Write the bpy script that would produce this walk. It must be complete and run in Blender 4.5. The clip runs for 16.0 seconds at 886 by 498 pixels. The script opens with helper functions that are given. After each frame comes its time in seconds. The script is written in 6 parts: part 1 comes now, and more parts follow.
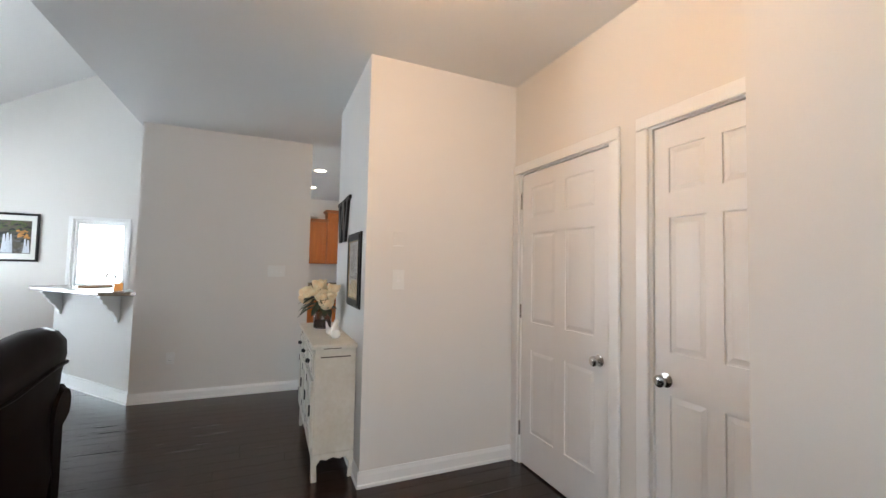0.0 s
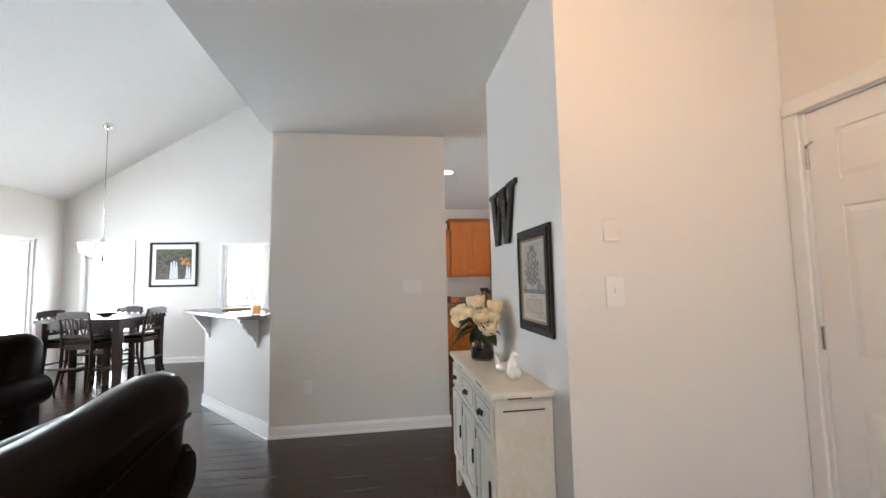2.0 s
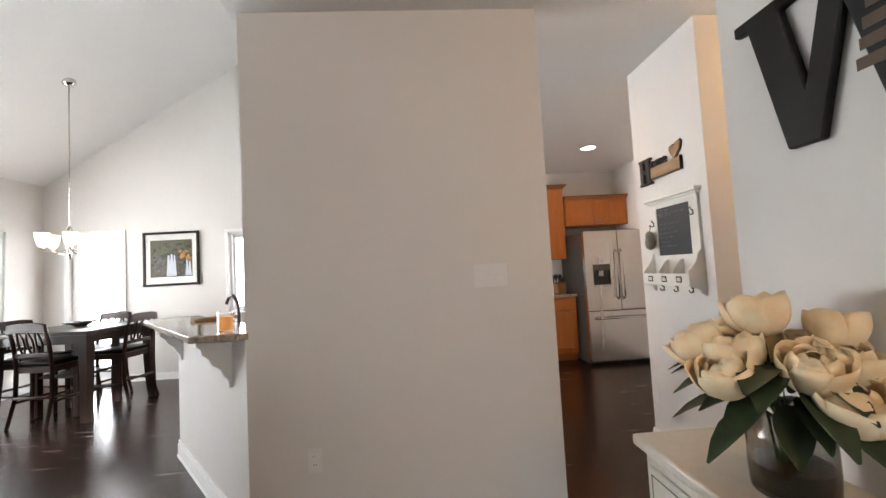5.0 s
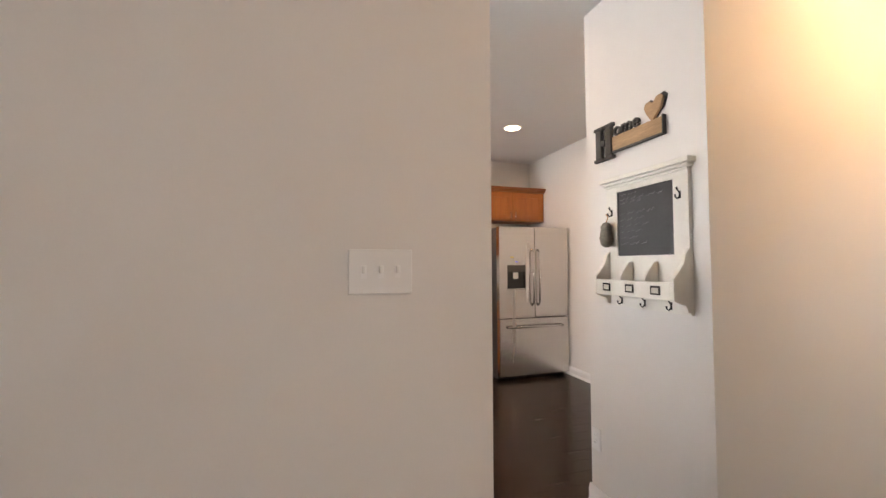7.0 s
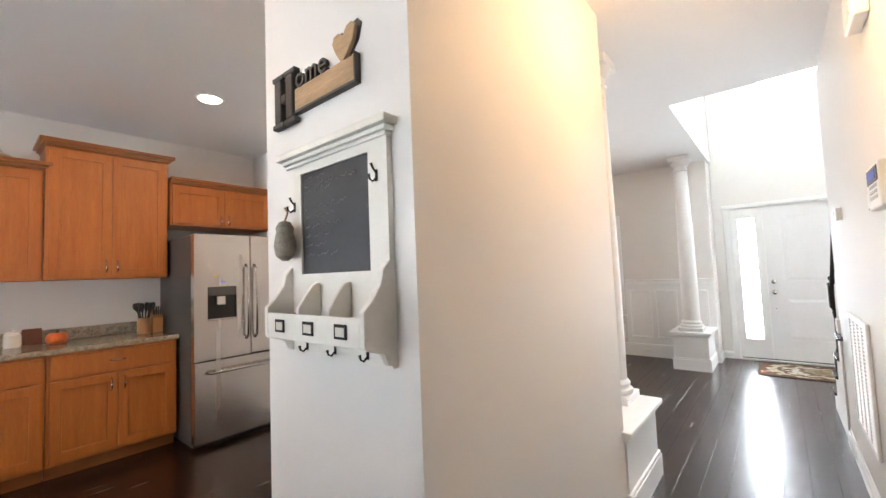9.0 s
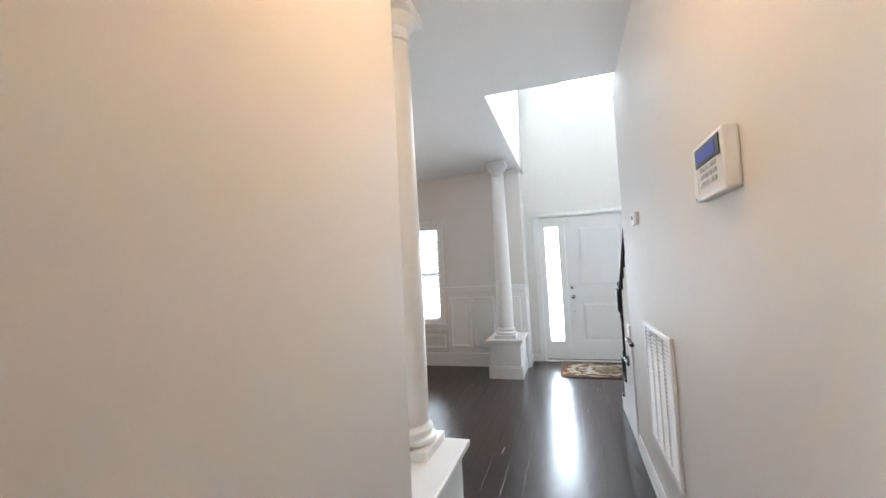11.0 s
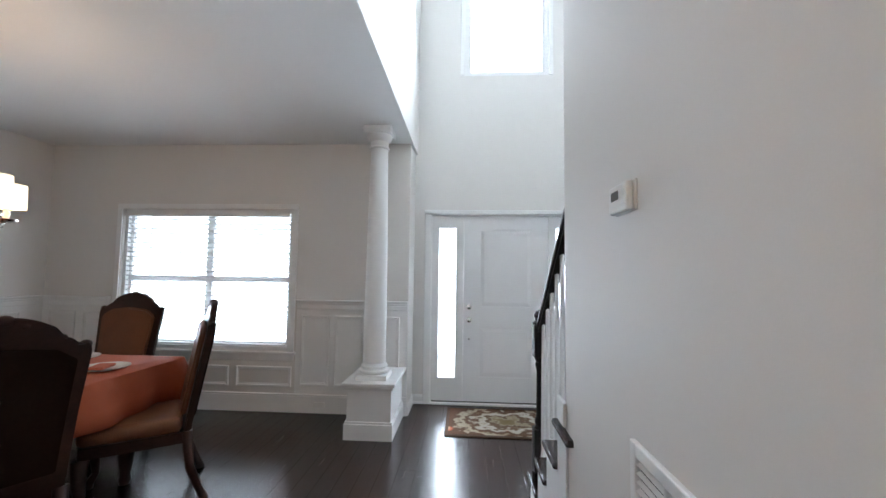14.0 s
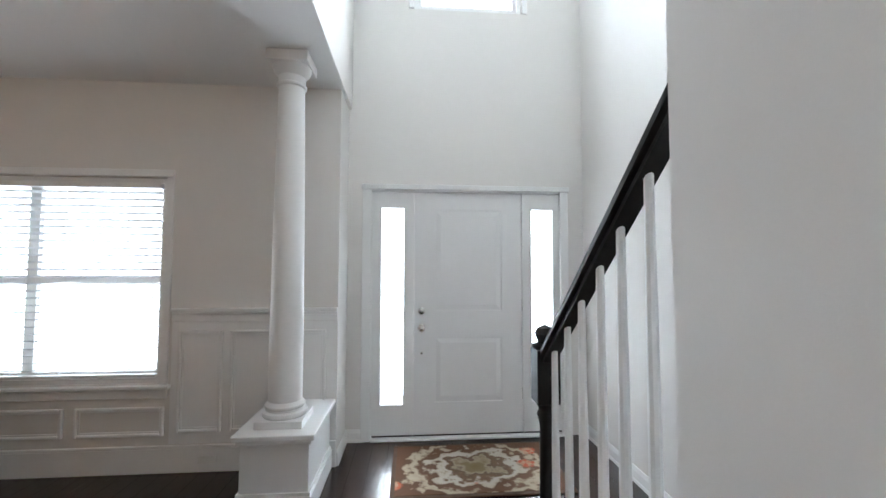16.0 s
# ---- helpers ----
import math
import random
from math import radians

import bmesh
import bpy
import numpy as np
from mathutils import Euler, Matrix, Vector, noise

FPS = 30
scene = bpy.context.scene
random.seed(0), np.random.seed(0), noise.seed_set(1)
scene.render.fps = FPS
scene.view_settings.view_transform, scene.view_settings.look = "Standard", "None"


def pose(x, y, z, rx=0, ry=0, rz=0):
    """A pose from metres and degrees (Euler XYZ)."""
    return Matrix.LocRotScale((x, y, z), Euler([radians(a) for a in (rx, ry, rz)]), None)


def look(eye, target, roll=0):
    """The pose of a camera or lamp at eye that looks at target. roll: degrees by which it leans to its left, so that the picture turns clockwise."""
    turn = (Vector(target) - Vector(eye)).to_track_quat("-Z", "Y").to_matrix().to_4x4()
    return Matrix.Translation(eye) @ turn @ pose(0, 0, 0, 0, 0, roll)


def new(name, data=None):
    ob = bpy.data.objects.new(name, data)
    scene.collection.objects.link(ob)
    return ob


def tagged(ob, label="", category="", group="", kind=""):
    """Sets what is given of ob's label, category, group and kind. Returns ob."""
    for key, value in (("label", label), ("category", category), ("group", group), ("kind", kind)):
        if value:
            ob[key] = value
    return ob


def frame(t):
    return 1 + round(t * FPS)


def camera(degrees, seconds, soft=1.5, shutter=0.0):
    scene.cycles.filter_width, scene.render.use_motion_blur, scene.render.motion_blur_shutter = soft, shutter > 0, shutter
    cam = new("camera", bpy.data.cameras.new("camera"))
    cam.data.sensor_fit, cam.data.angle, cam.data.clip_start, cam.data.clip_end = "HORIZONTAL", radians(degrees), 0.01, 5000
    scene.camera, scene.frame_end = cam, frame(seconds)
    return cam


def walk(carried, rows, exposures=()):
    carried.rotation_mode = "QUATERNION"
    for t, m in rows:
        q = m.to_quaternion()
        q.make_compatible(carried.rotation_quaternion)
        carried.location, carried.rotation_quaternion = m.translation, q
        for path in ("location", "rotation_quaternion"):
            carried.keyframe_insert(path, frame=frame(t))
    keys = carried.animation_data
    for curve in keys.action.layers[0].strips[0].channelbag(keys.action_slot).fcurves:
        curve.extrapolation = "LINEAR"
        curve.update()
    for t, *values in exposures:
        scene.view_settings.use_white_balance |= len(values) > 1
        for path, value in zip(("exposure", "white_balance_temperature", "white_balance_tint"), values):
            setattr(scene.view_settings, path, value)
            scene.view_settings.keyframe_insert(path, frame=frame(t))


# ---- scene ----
cam = camera(95.6, 16.0)
PATH = [
    (0, (0.177, 0.036, 1.363), (0.972, 1.869, 1.458), 1.2),
    (0.5, (0.138, 0.277, 1.334), (0.787, 2.165, 1.456), 1.0),
    (1, (0.116, 0.519, 1.339), (0.619, 2.45, 1.469), 0.3),
    (1.5, (0.072, 0.751, 1.345), (0.442, 2.711, 1.485), -0.5),
    (2, (0.005, 0.992, 1.349), (0.296, 2.964, 1.502), -1.2),
    (2.5, (-0.026, 1.269, 1.36), (0.188, 3.252, 1.515), -2.0),
    (3, (-0.071, 1.555, 1.358), (0.104, 3.542, 1.506), -2.7),
    (3.5, (-0.103, 1.852, 1.355), (0.046, 3.842, 1.486), -3.1),
    (4, (-0.128, 2.124, 1.338), (-0.02, 4.117, 1.463), -3.3),
    (6.5, (0.006, 3.466, 1.321), (0.377, 5.43, 1.393), -0.7),
    (7, (0.096, 3.678, 1.311), (0.694, 5.585, 1.388), -0.2),
    (7.5, (0.268, 3.852, 1.309), (1.118, 5.661, 1.4), -0.4),
    (8, (0.443, 3.989, 1.311), (1.549, 5.652, 1.415), -1.0),
    (8.5, (0.627, 4.107, 1.325), (1.976, 5.578, 1.437), -1.5),
    (9, (0.842, 4.177, 1.335), (2.379, 5.452, 1.456), -2.3),
    (9.5, (1.053, 4.22, 1.333), (2.742, 5.284, 1.457), -3.0),
    (10, (1.257, 4.234, 1.327), (3.051, 5.109, 1.452), -3.2),
    (12.5, (2.490, 4.314, 1.376), (4.459, 4.642, 1.495), -1.2),
    (13, (2.764, 4.281, 1.392), (4.743, 4.541, 1.517), -0.5),
    (13.5, (3.020, 4.272, 1.389), (5.007, 4.462, 1.518), 0.3),
    (14, (3.288, 4.280, 1.396), (5.281, 4.392, 1.525), 0.8),
    (14.5, (3.556, 4.280, 1.393), (5.551, 4.328, 1.521), 1.0),
    (15, (3.820, 4.296, 1.390), (5.816, 4.284, 1.511), 0.9),
    (15.5, (4.075, 4.312, 1.402), (6.07, 4.223, 1.508), 0.7),
    (16, (4.345, 4.326, 1.398), (6.337, 4.167, 1.501), 0.1),
]
walk(cam, [(t, look(eye, target, roll)) for t, eye, target, roll in PATH],
     exposures=[(0, 0.16, 6150, 9), (1, 0.32, 6200, 10), (2, 0.36, 6350, 11), (3, 0.24, 6550, 12), (4, 0.20, 6650, 13), (6.5, 0.26, 7200, 17), (7.5, 0.34, 7150, 17), (8.5, 0.48, 6750, 14), (9, 0.48, 6450, 12), (9.5, 0.36, 6250, 10), (10.2, 0.16, 6200, 10), (12.3, -0.30, 5800, 9), (13, -0.42, 5800, 10), (16, -0.53, 6100, 10)])

# ---- world and lights ----
world = bpy.data.worlds.new("world")
scene.world = world
world.use_nodes = True
wn = world.node_tree
sky = wn.nodes.new("ShaderNodeTexSky")
sky.sky_type = "NISHITA"
sky.sun_disc = False
sky.sun_elevation = radians(48)
sky.sun_rotation = radians(200)
wn.nodes["Background"].inputs["Strength"].default_value = 0.12
wn.links.new(sky.outputs["Color"], wn.nodes["Background"].inputs["Color"])


def area_lamp(name, at, towards, sx, sy, watts, color=(1, 1, 1)):
    data = bpy.data.lights.new(name, "AREA")
    data.shape, data.size, data.size_y, data.energy, data.color = "RECTANGLE", sx, sy, watts, color
    ob = new(name, data)
    ob.matrix_world = look(at, (at[0] + towards[0], at[1] + towards[1], at[2] + towards[2]))
    return tagged(ob, kind="structure")


def point_lamp(name, at, watts, color, radius=0.05):
    data = bpy.data.lights.new(name, "POINT")
    data.energy, data.color, data.shadow_soft_size = watts, color, radius
    ob = new(name, data)
    ob.location = at
    return tagged(ob, kind="structure")


DAY = (0.86, 0.94, 1.0)
WARM = (1.0, 0.68, 0.40)
# daylight in the window openings
area_lamp("daylight_west", (-6.38, 6.9, 1.05), (1, 0, 1.5), 2.7, 1.50, 150, DAY)
# unseen source on the south side, added to brighten south-facing walls
area_lamp("fill_living", (-0.8, -3.35, 1.45), (0, 1, 0.15), 2.1, 1.45, 56, DAY)
area_lamp("daylight_patio", (-4.75, 8.98, 1.15), (0, -1, 0), 0.62, 1.85, 38, DAY)
area_lamp("daylight_kitchen", (-2.5, 8.98, 1.5), (0, -1, 0), 0.68, 1.1, 45, DAY)
area_lamp("daylight_dining", (7.90, 7.0, 1.18), (-1, 0, 0.6), 1.80, 1.38, 38, DAY)
area_lamp("daylight_high", (8.00, 3.835, 4.32), (-1, 0, 0), 0.9, 1.25, 220, DAY)
area_lamp("daylight_side_n", (8.00, 4.48, 1.10), (-1, 0, 0), 0.18, 1.64, 48, DAY)
area_lamp("daylight_side_s", (8.00, 3.19, 1.10), (-1, 0, 0), 0.18, 1.64, 48, DAY)
# electric light
point_lamp("hall_bulb", (2.55, 4.24, 2.48), 19, (1.0, 0.61, 0.30), 0.08)
point_lamp("living_bulb", (0.62, 1.25, 2.54), 32, (1.0, 0.56, 0.24), 0.08)
for kx, ky in ((0.82, 7.43), (2.04, 7.43), (0.82, 6.05), (2.04, 6.05)):
    area_lamp("can_bulb", (kx, ky, 2.728), (0, 0, -1), 0.13, 0.13, 4.4, (1.0, 0.64, 0.36))


# ---- materials ----
def material(name, color, rough=0.5, metal=0.0, vary=0.06, scale=3.0, fine=60.0, bump=0.05, second=None, stretch=(1, 1, 1), gloss=None, random_shade=0.0, coat=0.0, rvary=1.0):
    m = bpy.data.materials.new(name)
    m.use_nodes = True
    n, l = m.node_tree.nodes, m.node_tree.links
    b = n["Principled BSDF"]
    tc = n.new("ShaderNodeTexCoord")
    mp = n.new("ShaderNodeMapping")
    mp.inputs["Scale"].default_value = stretch
    l.new(tc.outputs["Object"], mp.inputs["Vector"])
    big = n.new("ShaderNodeTexNoise")
    big.inputs["Scale"].default_value, big.inputs["Detail"].default_value = scale, 4
    small = n.new("ShaderNodeTexNoise")
    small.inputs["Scale"].default_value, small.inputs["Detail"].default_value = fine, 3
    l.new(mp.outputs["Vector"], big.inputs["Vector"])
    l.new(mp.outputs["Vector"], small.inputs["Vector"])
    mix = n.new("ShaderNodeMix")
    mix.data_type = "RGBA"
    other = second or tuple(c * (1 - 2.2 * vary) for c in color)
    mix.inputs["A"].default_value = (*color, 1)
    mix.inputs["B"].default_value = (*other, 1)
    add = n.new("ShaderNodeMath")
    add.operation = "MULTIPLY_ADD"
    add.inputs[1].default_value, add.inputs[2].default_value = 0.45, 0.0
    l.new(small.outputs["Fac"], add.inputs[0])
    add2 = n.new("ShaderNodeMath")
    add2.operation = "MULTIPLY_ADD"
    add2.inputs[1].default_value = 0.6
    l.new(big.outputs["Fac"], add2.inputs[0])
    l.new(add.outputs[0], add2.inputs[2])
    ramp = n.new("ShaderNodeMapRange")
    ramp.inputs["From Min"].default_value, ramp.inputs["From Max"].default_value = 0.35, 0.72
    l.new(add2.outputs[0], ramp.inputs["Value"])
    l.new(ramp.outputs["Result"], mix.inputs["Factor"])
    out = mix.outputs["Result"]
    if random_shade:
        info = n.new("ShaderNodeObjectInfo")
        geo = n.new("ShaderNodeNewGeometry")
        total = n.new("ShaderNodeMath")
        total.operation = "ADD"
        l.new(info.outputs["Random"], total.inputs[0])
        l.new(geo.outputs["Random Per Island"], total.inputs[1])
        frac = n.new("ShaderNodeMath")
        frac.operation = "FRACT"
        l.new(total.outputs[0], frac.inputs[0])
        rng = n.new("ShaderNodeMapRange")
        rng.inputs["To Min"].default_value, rng.inputs["To Max"].default_value = 1 - random_shade, 1 + random_shade
        l.new(frac.outputs[0], rng.inputs["Value"])
        mul = n.new("ShaderNodeVectorMath")
        mul.operation = "SCALE"
        l.new(out, mul.inputs[0])
        l.new(rng.outputs["Result"], mul.inputs["Scale"])
        out = mul.outputs["Vector"]
    l.new(out, b.inputs["Base Color"])
    rr = n.new("ShaderNodeMapRange")
    rr.inputs["To Min"].default_value, rr.inputs["To Max"].default_value = max(rough - 0.06 * rvary, 0.02), min(rough + 0.08 * rvary, 1)
    l.new(big.outputs["Fac"], rr.inputs["Value"])
    l.new(rr.outputs["Result"], b.inputs["Roughness"])
    b.inputs["Metallic"].default_value = metal
    b.inputs["Coat Weight"].default_value = coat
    if gloss is not None:
        b.inputs["Specular IOR Level"].default_value = gloss
    if bump:
        bm_node = n.new("ShaderNodeBump")
        bm_node.inputs["Strength"].default_value, bm_node.inputs["Distance"].default_value = bump, 0.004
        l.new(small.outputs["Fac"], bm_node.inputs["Height"])
        l.new(bm_node.outputs["Normal"], b.inputs["Normal"])
    return m


def glow(name, color, strength):
    m = bpy.data.materials.new(name)
    m.use_nodes = True
    b = m.node_tree.nodes["Principled BSDF"]
    b.inputs["Base Color"].default_value = (*color, 1)
    b.inputs["Emission Color"].default_value = (*color, 1)
    b.inputs["Emission Strength"].default_value = strength
    return m


def clear_glass(name, color=(1, 1, 1), rough=0.0):
    m = bpy.data.materials.new(name)
    m.use_nodes = True
    b = m.node_tree.nodes["Principled BSDF"]
    b.inputs["Base Color"].default_value = (*color, 1)
    b.inputs["Roughness"].default_value = rough
    b.inputs["Transmission Weight"].default_value = 1.0
    b.inputs["IOR"].default_value = 1.45
    return m


PAINT = material("wall_paint", (0.755, 0.735, 0.705), 0.62, vary=0.012, scale=1.3, fine=220, bump=0.06, gloss=0.3)
CEIL = material("ceiling_paint", (0.82, 0.82, 0.81), 0.85, vary=0.012, scale=1.0, fine=160, bump=0.10, gloss=0.2)
TRIM = material("trim_paint", (0.84, 0.84, 0.83), 0.32, vary=0.012, scale=5, fine=90, bump=0.02)
DOORP = material("door_paint", (0.83, 0.83, 0.83), 0.38, vary=0.012, scale=4, fine=150, bump=0.03, stretch=(3, 3, 0.6))
PLANK = material("dark_floor_plank", (0.025, 0.0088, 0.0046), 0.24, vary=0.2, scale=5, fine=40, bump=0.05, second=(0.010, 0.0042, 0.0028), stretch=(0.35, 4, 4), random_shade=0.20, gloss=0.52)
GAP = material("floor_gap", (0.006, 0.005, 0.004), 0.7)
MAPLE = material("maple_cabinet", (0.50, 0.165, 0.033), 0.36, vary=0.12, scale=4, fine=30, bump=0.03, second=(0.37, 0.110, 0.020), stretch=(5, 5, 0.5))
MAPLED = material("maple_crown", (0.34, 0.115, 0.026), 0.36, vary=0.12, scale=4, fine=30, bump=0.03, stretch=(0.6, 5, 5))
GRANITE = material("granite", (0.48, 0.41, 0.31), 0.14, vary=0.3, scale=40, fine=160, bump=0.01, second=(0.15, 0.12, 0.09))
STEEL = material("stainless_steel", (0.62, 0.59, 0.56), 0.27, metal=1.0, vary=0.01, scale=1.5, fine=60, bump=0.0, stretch=(6, 6, 0.3), rvary=0.12)
STEELD = material("dark_steel_side", (0.09, 0.085, 0.08), 0.45, metal=0.4, vary=0.05)
CHROME = material("satin_nickel", (0.62, 0.60, 0.57), 0.22, metal=1.0, vary=0.03, bump=0.0)
BLACK = material("black_wood", (0.012, 0.0098, 0.009), 0.46, vary=0.2, scale=8, fine=60, bump=0.06, gloss=0.28)
BLACKP = material("black_plastic", (0.02, 0.02, 0.02), 0.3, vary=0.05, bump=0.0)
ESPRESSO = material("espresso_wood", (0.030, 0.012, 0.008), 0.38, vary=0.2, scale=6, fine=50, bump=0.05, second=(0.022, 0.010, 0.006), stretch=(4, 4, 0.6), gloss=0.25)
CARVED = material("carved_mahogany", (0.038, 0.014, 0.009), 0.32, vary=0.25, scale=9, fine=60, bump=0.15, second=(0.015, 0.006, 0.004), gloss=0.28)
LEATHER = material("brown_leather", (0.0045, 0.0020, 0.0015), 0.36, vary=0.15, scale=4, fine=140, bump=0.06, second=(0.0045, 0.0020, 0.0016), gloss=0.05)
SADDLE = material("saddle_leather", (0.17, 0.060, 0.020), 0.45, vary=0.15, scale=5, fine=120, bump=0.12, second=(0.10, 0.034, 0.012))
CLOTH = material("rust_tablecloth", (0.40, 0.088, 0.032), 0.75, vary=0.1, scale=6, fine=300, bump=0.15, second=(0.31, 0.064, 0.023))
DISTRESS = material("distressed_cream_paint", (0.70, 0.67, 0.60), 0.45, vary=0.05, scale=5, fine=45, bump=0.08, second=(0.60, 0.56, 0.47))
DARKEDGE = material("worn_dark_edge", (0.10, 0.075, 0.05), 0.6, vary=0.2, scale=20)
WHITEP = material("white_plastic", (0.80, 0.80, 0.78), 0.3, vary=0.01, bump=0.0)
CERAMIC = material("white_ceramic", (0.80, 0.79, 0.75), 0.16, vary=0.02, bump=0.01)
GLASS = clear_glass("window_glass")
VASEG = clear_glass("smoked_vase_glass", (0.62, 0.60, 0.56), 0.08)
SLATM = material("blind_slat", (0.82, 0.83, 0.84), 0.5, vary=0.01, bump=0.0)
SLATM.node_tree.nodes["Principled BSDF"].inputs["Transmission Weight"].default_value = 0.08
SLATM.node_tree.nodes["Principled BSDF"].inputs["Roughness"].default_value = 0.9
GOLD = material("gold_inner_frame", (0.34, 0.27, 0.14), 0.45, metal=0.6, vary=0.1)
PAPER = material("print_paper", (0.66, 0.63, 0.55), 0.7, vary=0.05, scale=10)
SHADE = glow("lit_fabric_shade", (1.0, 0.80, 0.52), 2.2)
FROST = glow("lit_frosted_glass", (1.0, 0.86, 0.66), 3.0)
CANGLOW = glow("lit_can_lens", (1.0, 0.80, 0.55), 12.0)
KEYSCREEN = glow("blue_keypad_display", (0.02, 0.04, 0.30), 0.16)
SCREEN = glow("blue_screen", (0.06, 0.10, 0.75), 0.7)


# ---- mesh helpers ----
def part(name, bm, mat, parent=None, label=""):
    me = bpy.data.meshes.new(name)
    bm.normal_update()
    bm.to_mesh(me)
    bm.free()
    me.materials.append(mat)
    ob = new(name, me)
    if parent is not None:
        ob.parent = parent
    if label:
        ob["label"] = label
    return ob


def thing(name, at=(0, 0, 0), rz=0.0, label="", category="", group="", kind=""):
    ob = new(name)
    ob.empty_display_size = 0.1
    ob.matrix_world = pose(*at, 0, 0, rz)
    return tagged(ob, label, category, group, kind)


def add_box(bm, lo, hi, bevel=0.0, seg=2):
    made = bmesh.ops.create_cube(bm, size=1)["verts"]
    size = [hi[i] - lo[i] for i in range(3)]
    mid = [(hi[i] + lo[i]) / 2 for i in range(3)]
    for v in made:
        v.co = Vector([v.co[i] * size[i] + mid[i] for i in range(3)])
    if bevel:
        edges = list({e for v in made for e in v.link_edges})
        bmesh.ops.bevel(bm, geom=edges, offset=min(bevel, min(size) * 0.49), segments=seg, affect="EDGES", profile=0.5)
    return bm


def box(name, parent, mat, lo, hi, bevel=0.003, seg=2, label=""):
    ob = part(name, add_box(bmesh.new(), lo, hi, bevel, seg), mat, parent, label)
    if bevel > 0.012:
        smooth(ob)
    return ob


def boxes(name, parent, mat, rows, bevel=0.0, label=""):
    bm = bmesh.new()
    for lo, hi in rows:
        add_box(bm, lo, hi, bevel, 1)
    return part(name, bm, mat, parent, label)


def smooth(ob):
    for p in ob.data.polygons:
        p.use_smooth = True
    return ob


def lathe_bm(bm, profile, at=(0, 0, 0), seg=24, axis="z", caps=True):
    rings = []
    for r, h in profile:
        ring = []
        for i in range(seg):
            a = 2 * math.pi * i / seg
            p = (r * math.cos(a), r * math.sin(a), h)
            if axis == "x":
                p = (h, p[0], p[1])
            elif axis == "y":
                p = (p[0], h, p[1])
            ring.append(bm.verts.new((p[0] + at[0], p[1] + at[1], p[2] + at[2])))
        rings.append(ring)
    for a, b in zip(rings, rings[1:]):
        for i in range(seg):
            j = (i + 1) % seg
            bm.faces.new((a[i], a[j], b[j], b[i]))
    if caps:
        bm.faces.new(list(reversed(rings[0])))
        bm.faces.new(rings[-1])
    else:
        for i in range(seg):
            j = (i + 1) % seg
            bm.faces.new((rings[-1][i], rings[-1][j], rings[0][j], rings[0][i]))
    bmesh.ops.recalc_face_normals(bm, faces=bm.faces[:])
    return bm


def lathe(name, parent, mat, profile, at=(0, 0, 0), seg=24, axis="z", label="", caps=True):
    return smooth_by_angle(part(name, lathe_bm(bmesh.new(), profile, at, seg, axis, caps), mat, parent, label))


def smooth_by_angle(ob, limit=35):
    me = ob.data
    for p in me.polygons:
        p.use_smooth = True
    bm = bmesh.new()
    bm.from_mesh(me)
    for e in bm.edges:
        if len(e.link_faces) == 2 and e.calc_face_angle(0) > radians(limit):
            e.smooth = False
    bm.to_mesh(me)
    bm.free()
    return ob


def tube_bm(bm, pts, radii, seg=8):
    pts = [Vector(p) for p in pts]
    if not isinstance(radii, (list, tuple)):
        radii = [radii] * len(pts)
    rings = []
    for i, p in enumerate(pts):
        d = (pts[min(i + 1, len(pts) - 1)] - pts[max(i - 1, 0)]).normalized()
        side = d.cross(Vector((0, 0, 1)) if abs(d.z) < 0.9 else Vector((0, 1, 0))).normalized()
        up = side.cross(d)
        rings.append([bm.verts.new(p + radii[i] * (math.cos(2 * math.pi * k / seg) * side + math.sin(2 * math.pi * k / seg) * up)) for k in range(seg)])
    for a, b in zip(rings, rings[1:]):
        for i in range(seg):
            j = (i + 1) % seg
            bm.faces.new((a[i], a[j], b[j], b[i]))
    bm.faces.new(list(reversed(rings[0])))
    bm.faces.new(rings[-1])
    bmesh.ops.recalc_face_normals(bm, faces=bm.faces[:])
    return bm


def tube(name, parent, mat, pts, radii, seg=8, label=""):
    return smooth(part(name, tube_bm(bmesh.new(), pts, radii, seg), mat, parent, label))


def prism_bm(bm, outline, lo, hi, plane="xz"):
    """outline: 2D points; extruded from lo to hi along the third axis."""
    def place(a, b, c):
        return {"xz": (a, c, b), "yz": (c, a, b), "xy": (a, b, c)}[plane]
    low = [bm.verts.new(place(a, b, lo)) for a, b in outline]
    top = [bm.verts.new(place(a, b, hi)) for a, b in outline]
    bm.faces.new(low)
    bm.faces.new(list(reversed(top)))
    for i in range(len(outline)):
        j = (i + 1) % len(outline)
        bm.faces.new((low[i], low[j], top[j], top[i]))
    bmesh.ops.recalc_face_normals(bm, faces=bm.faces[:])
    return bm


def prism(name, parent, mat, outline, lo, hi, plane="xz", bevel=0.0, label=""):
    bm = prism_bm(bmesh.new(), outline, lo, hi, plane)
    if bevel:
        bmesh.ops.bevel(bm, geom=bm.edges[:], offset=bevel, segments=1, affect="EDGES")
    return part(name, bm, mat, parent, label)


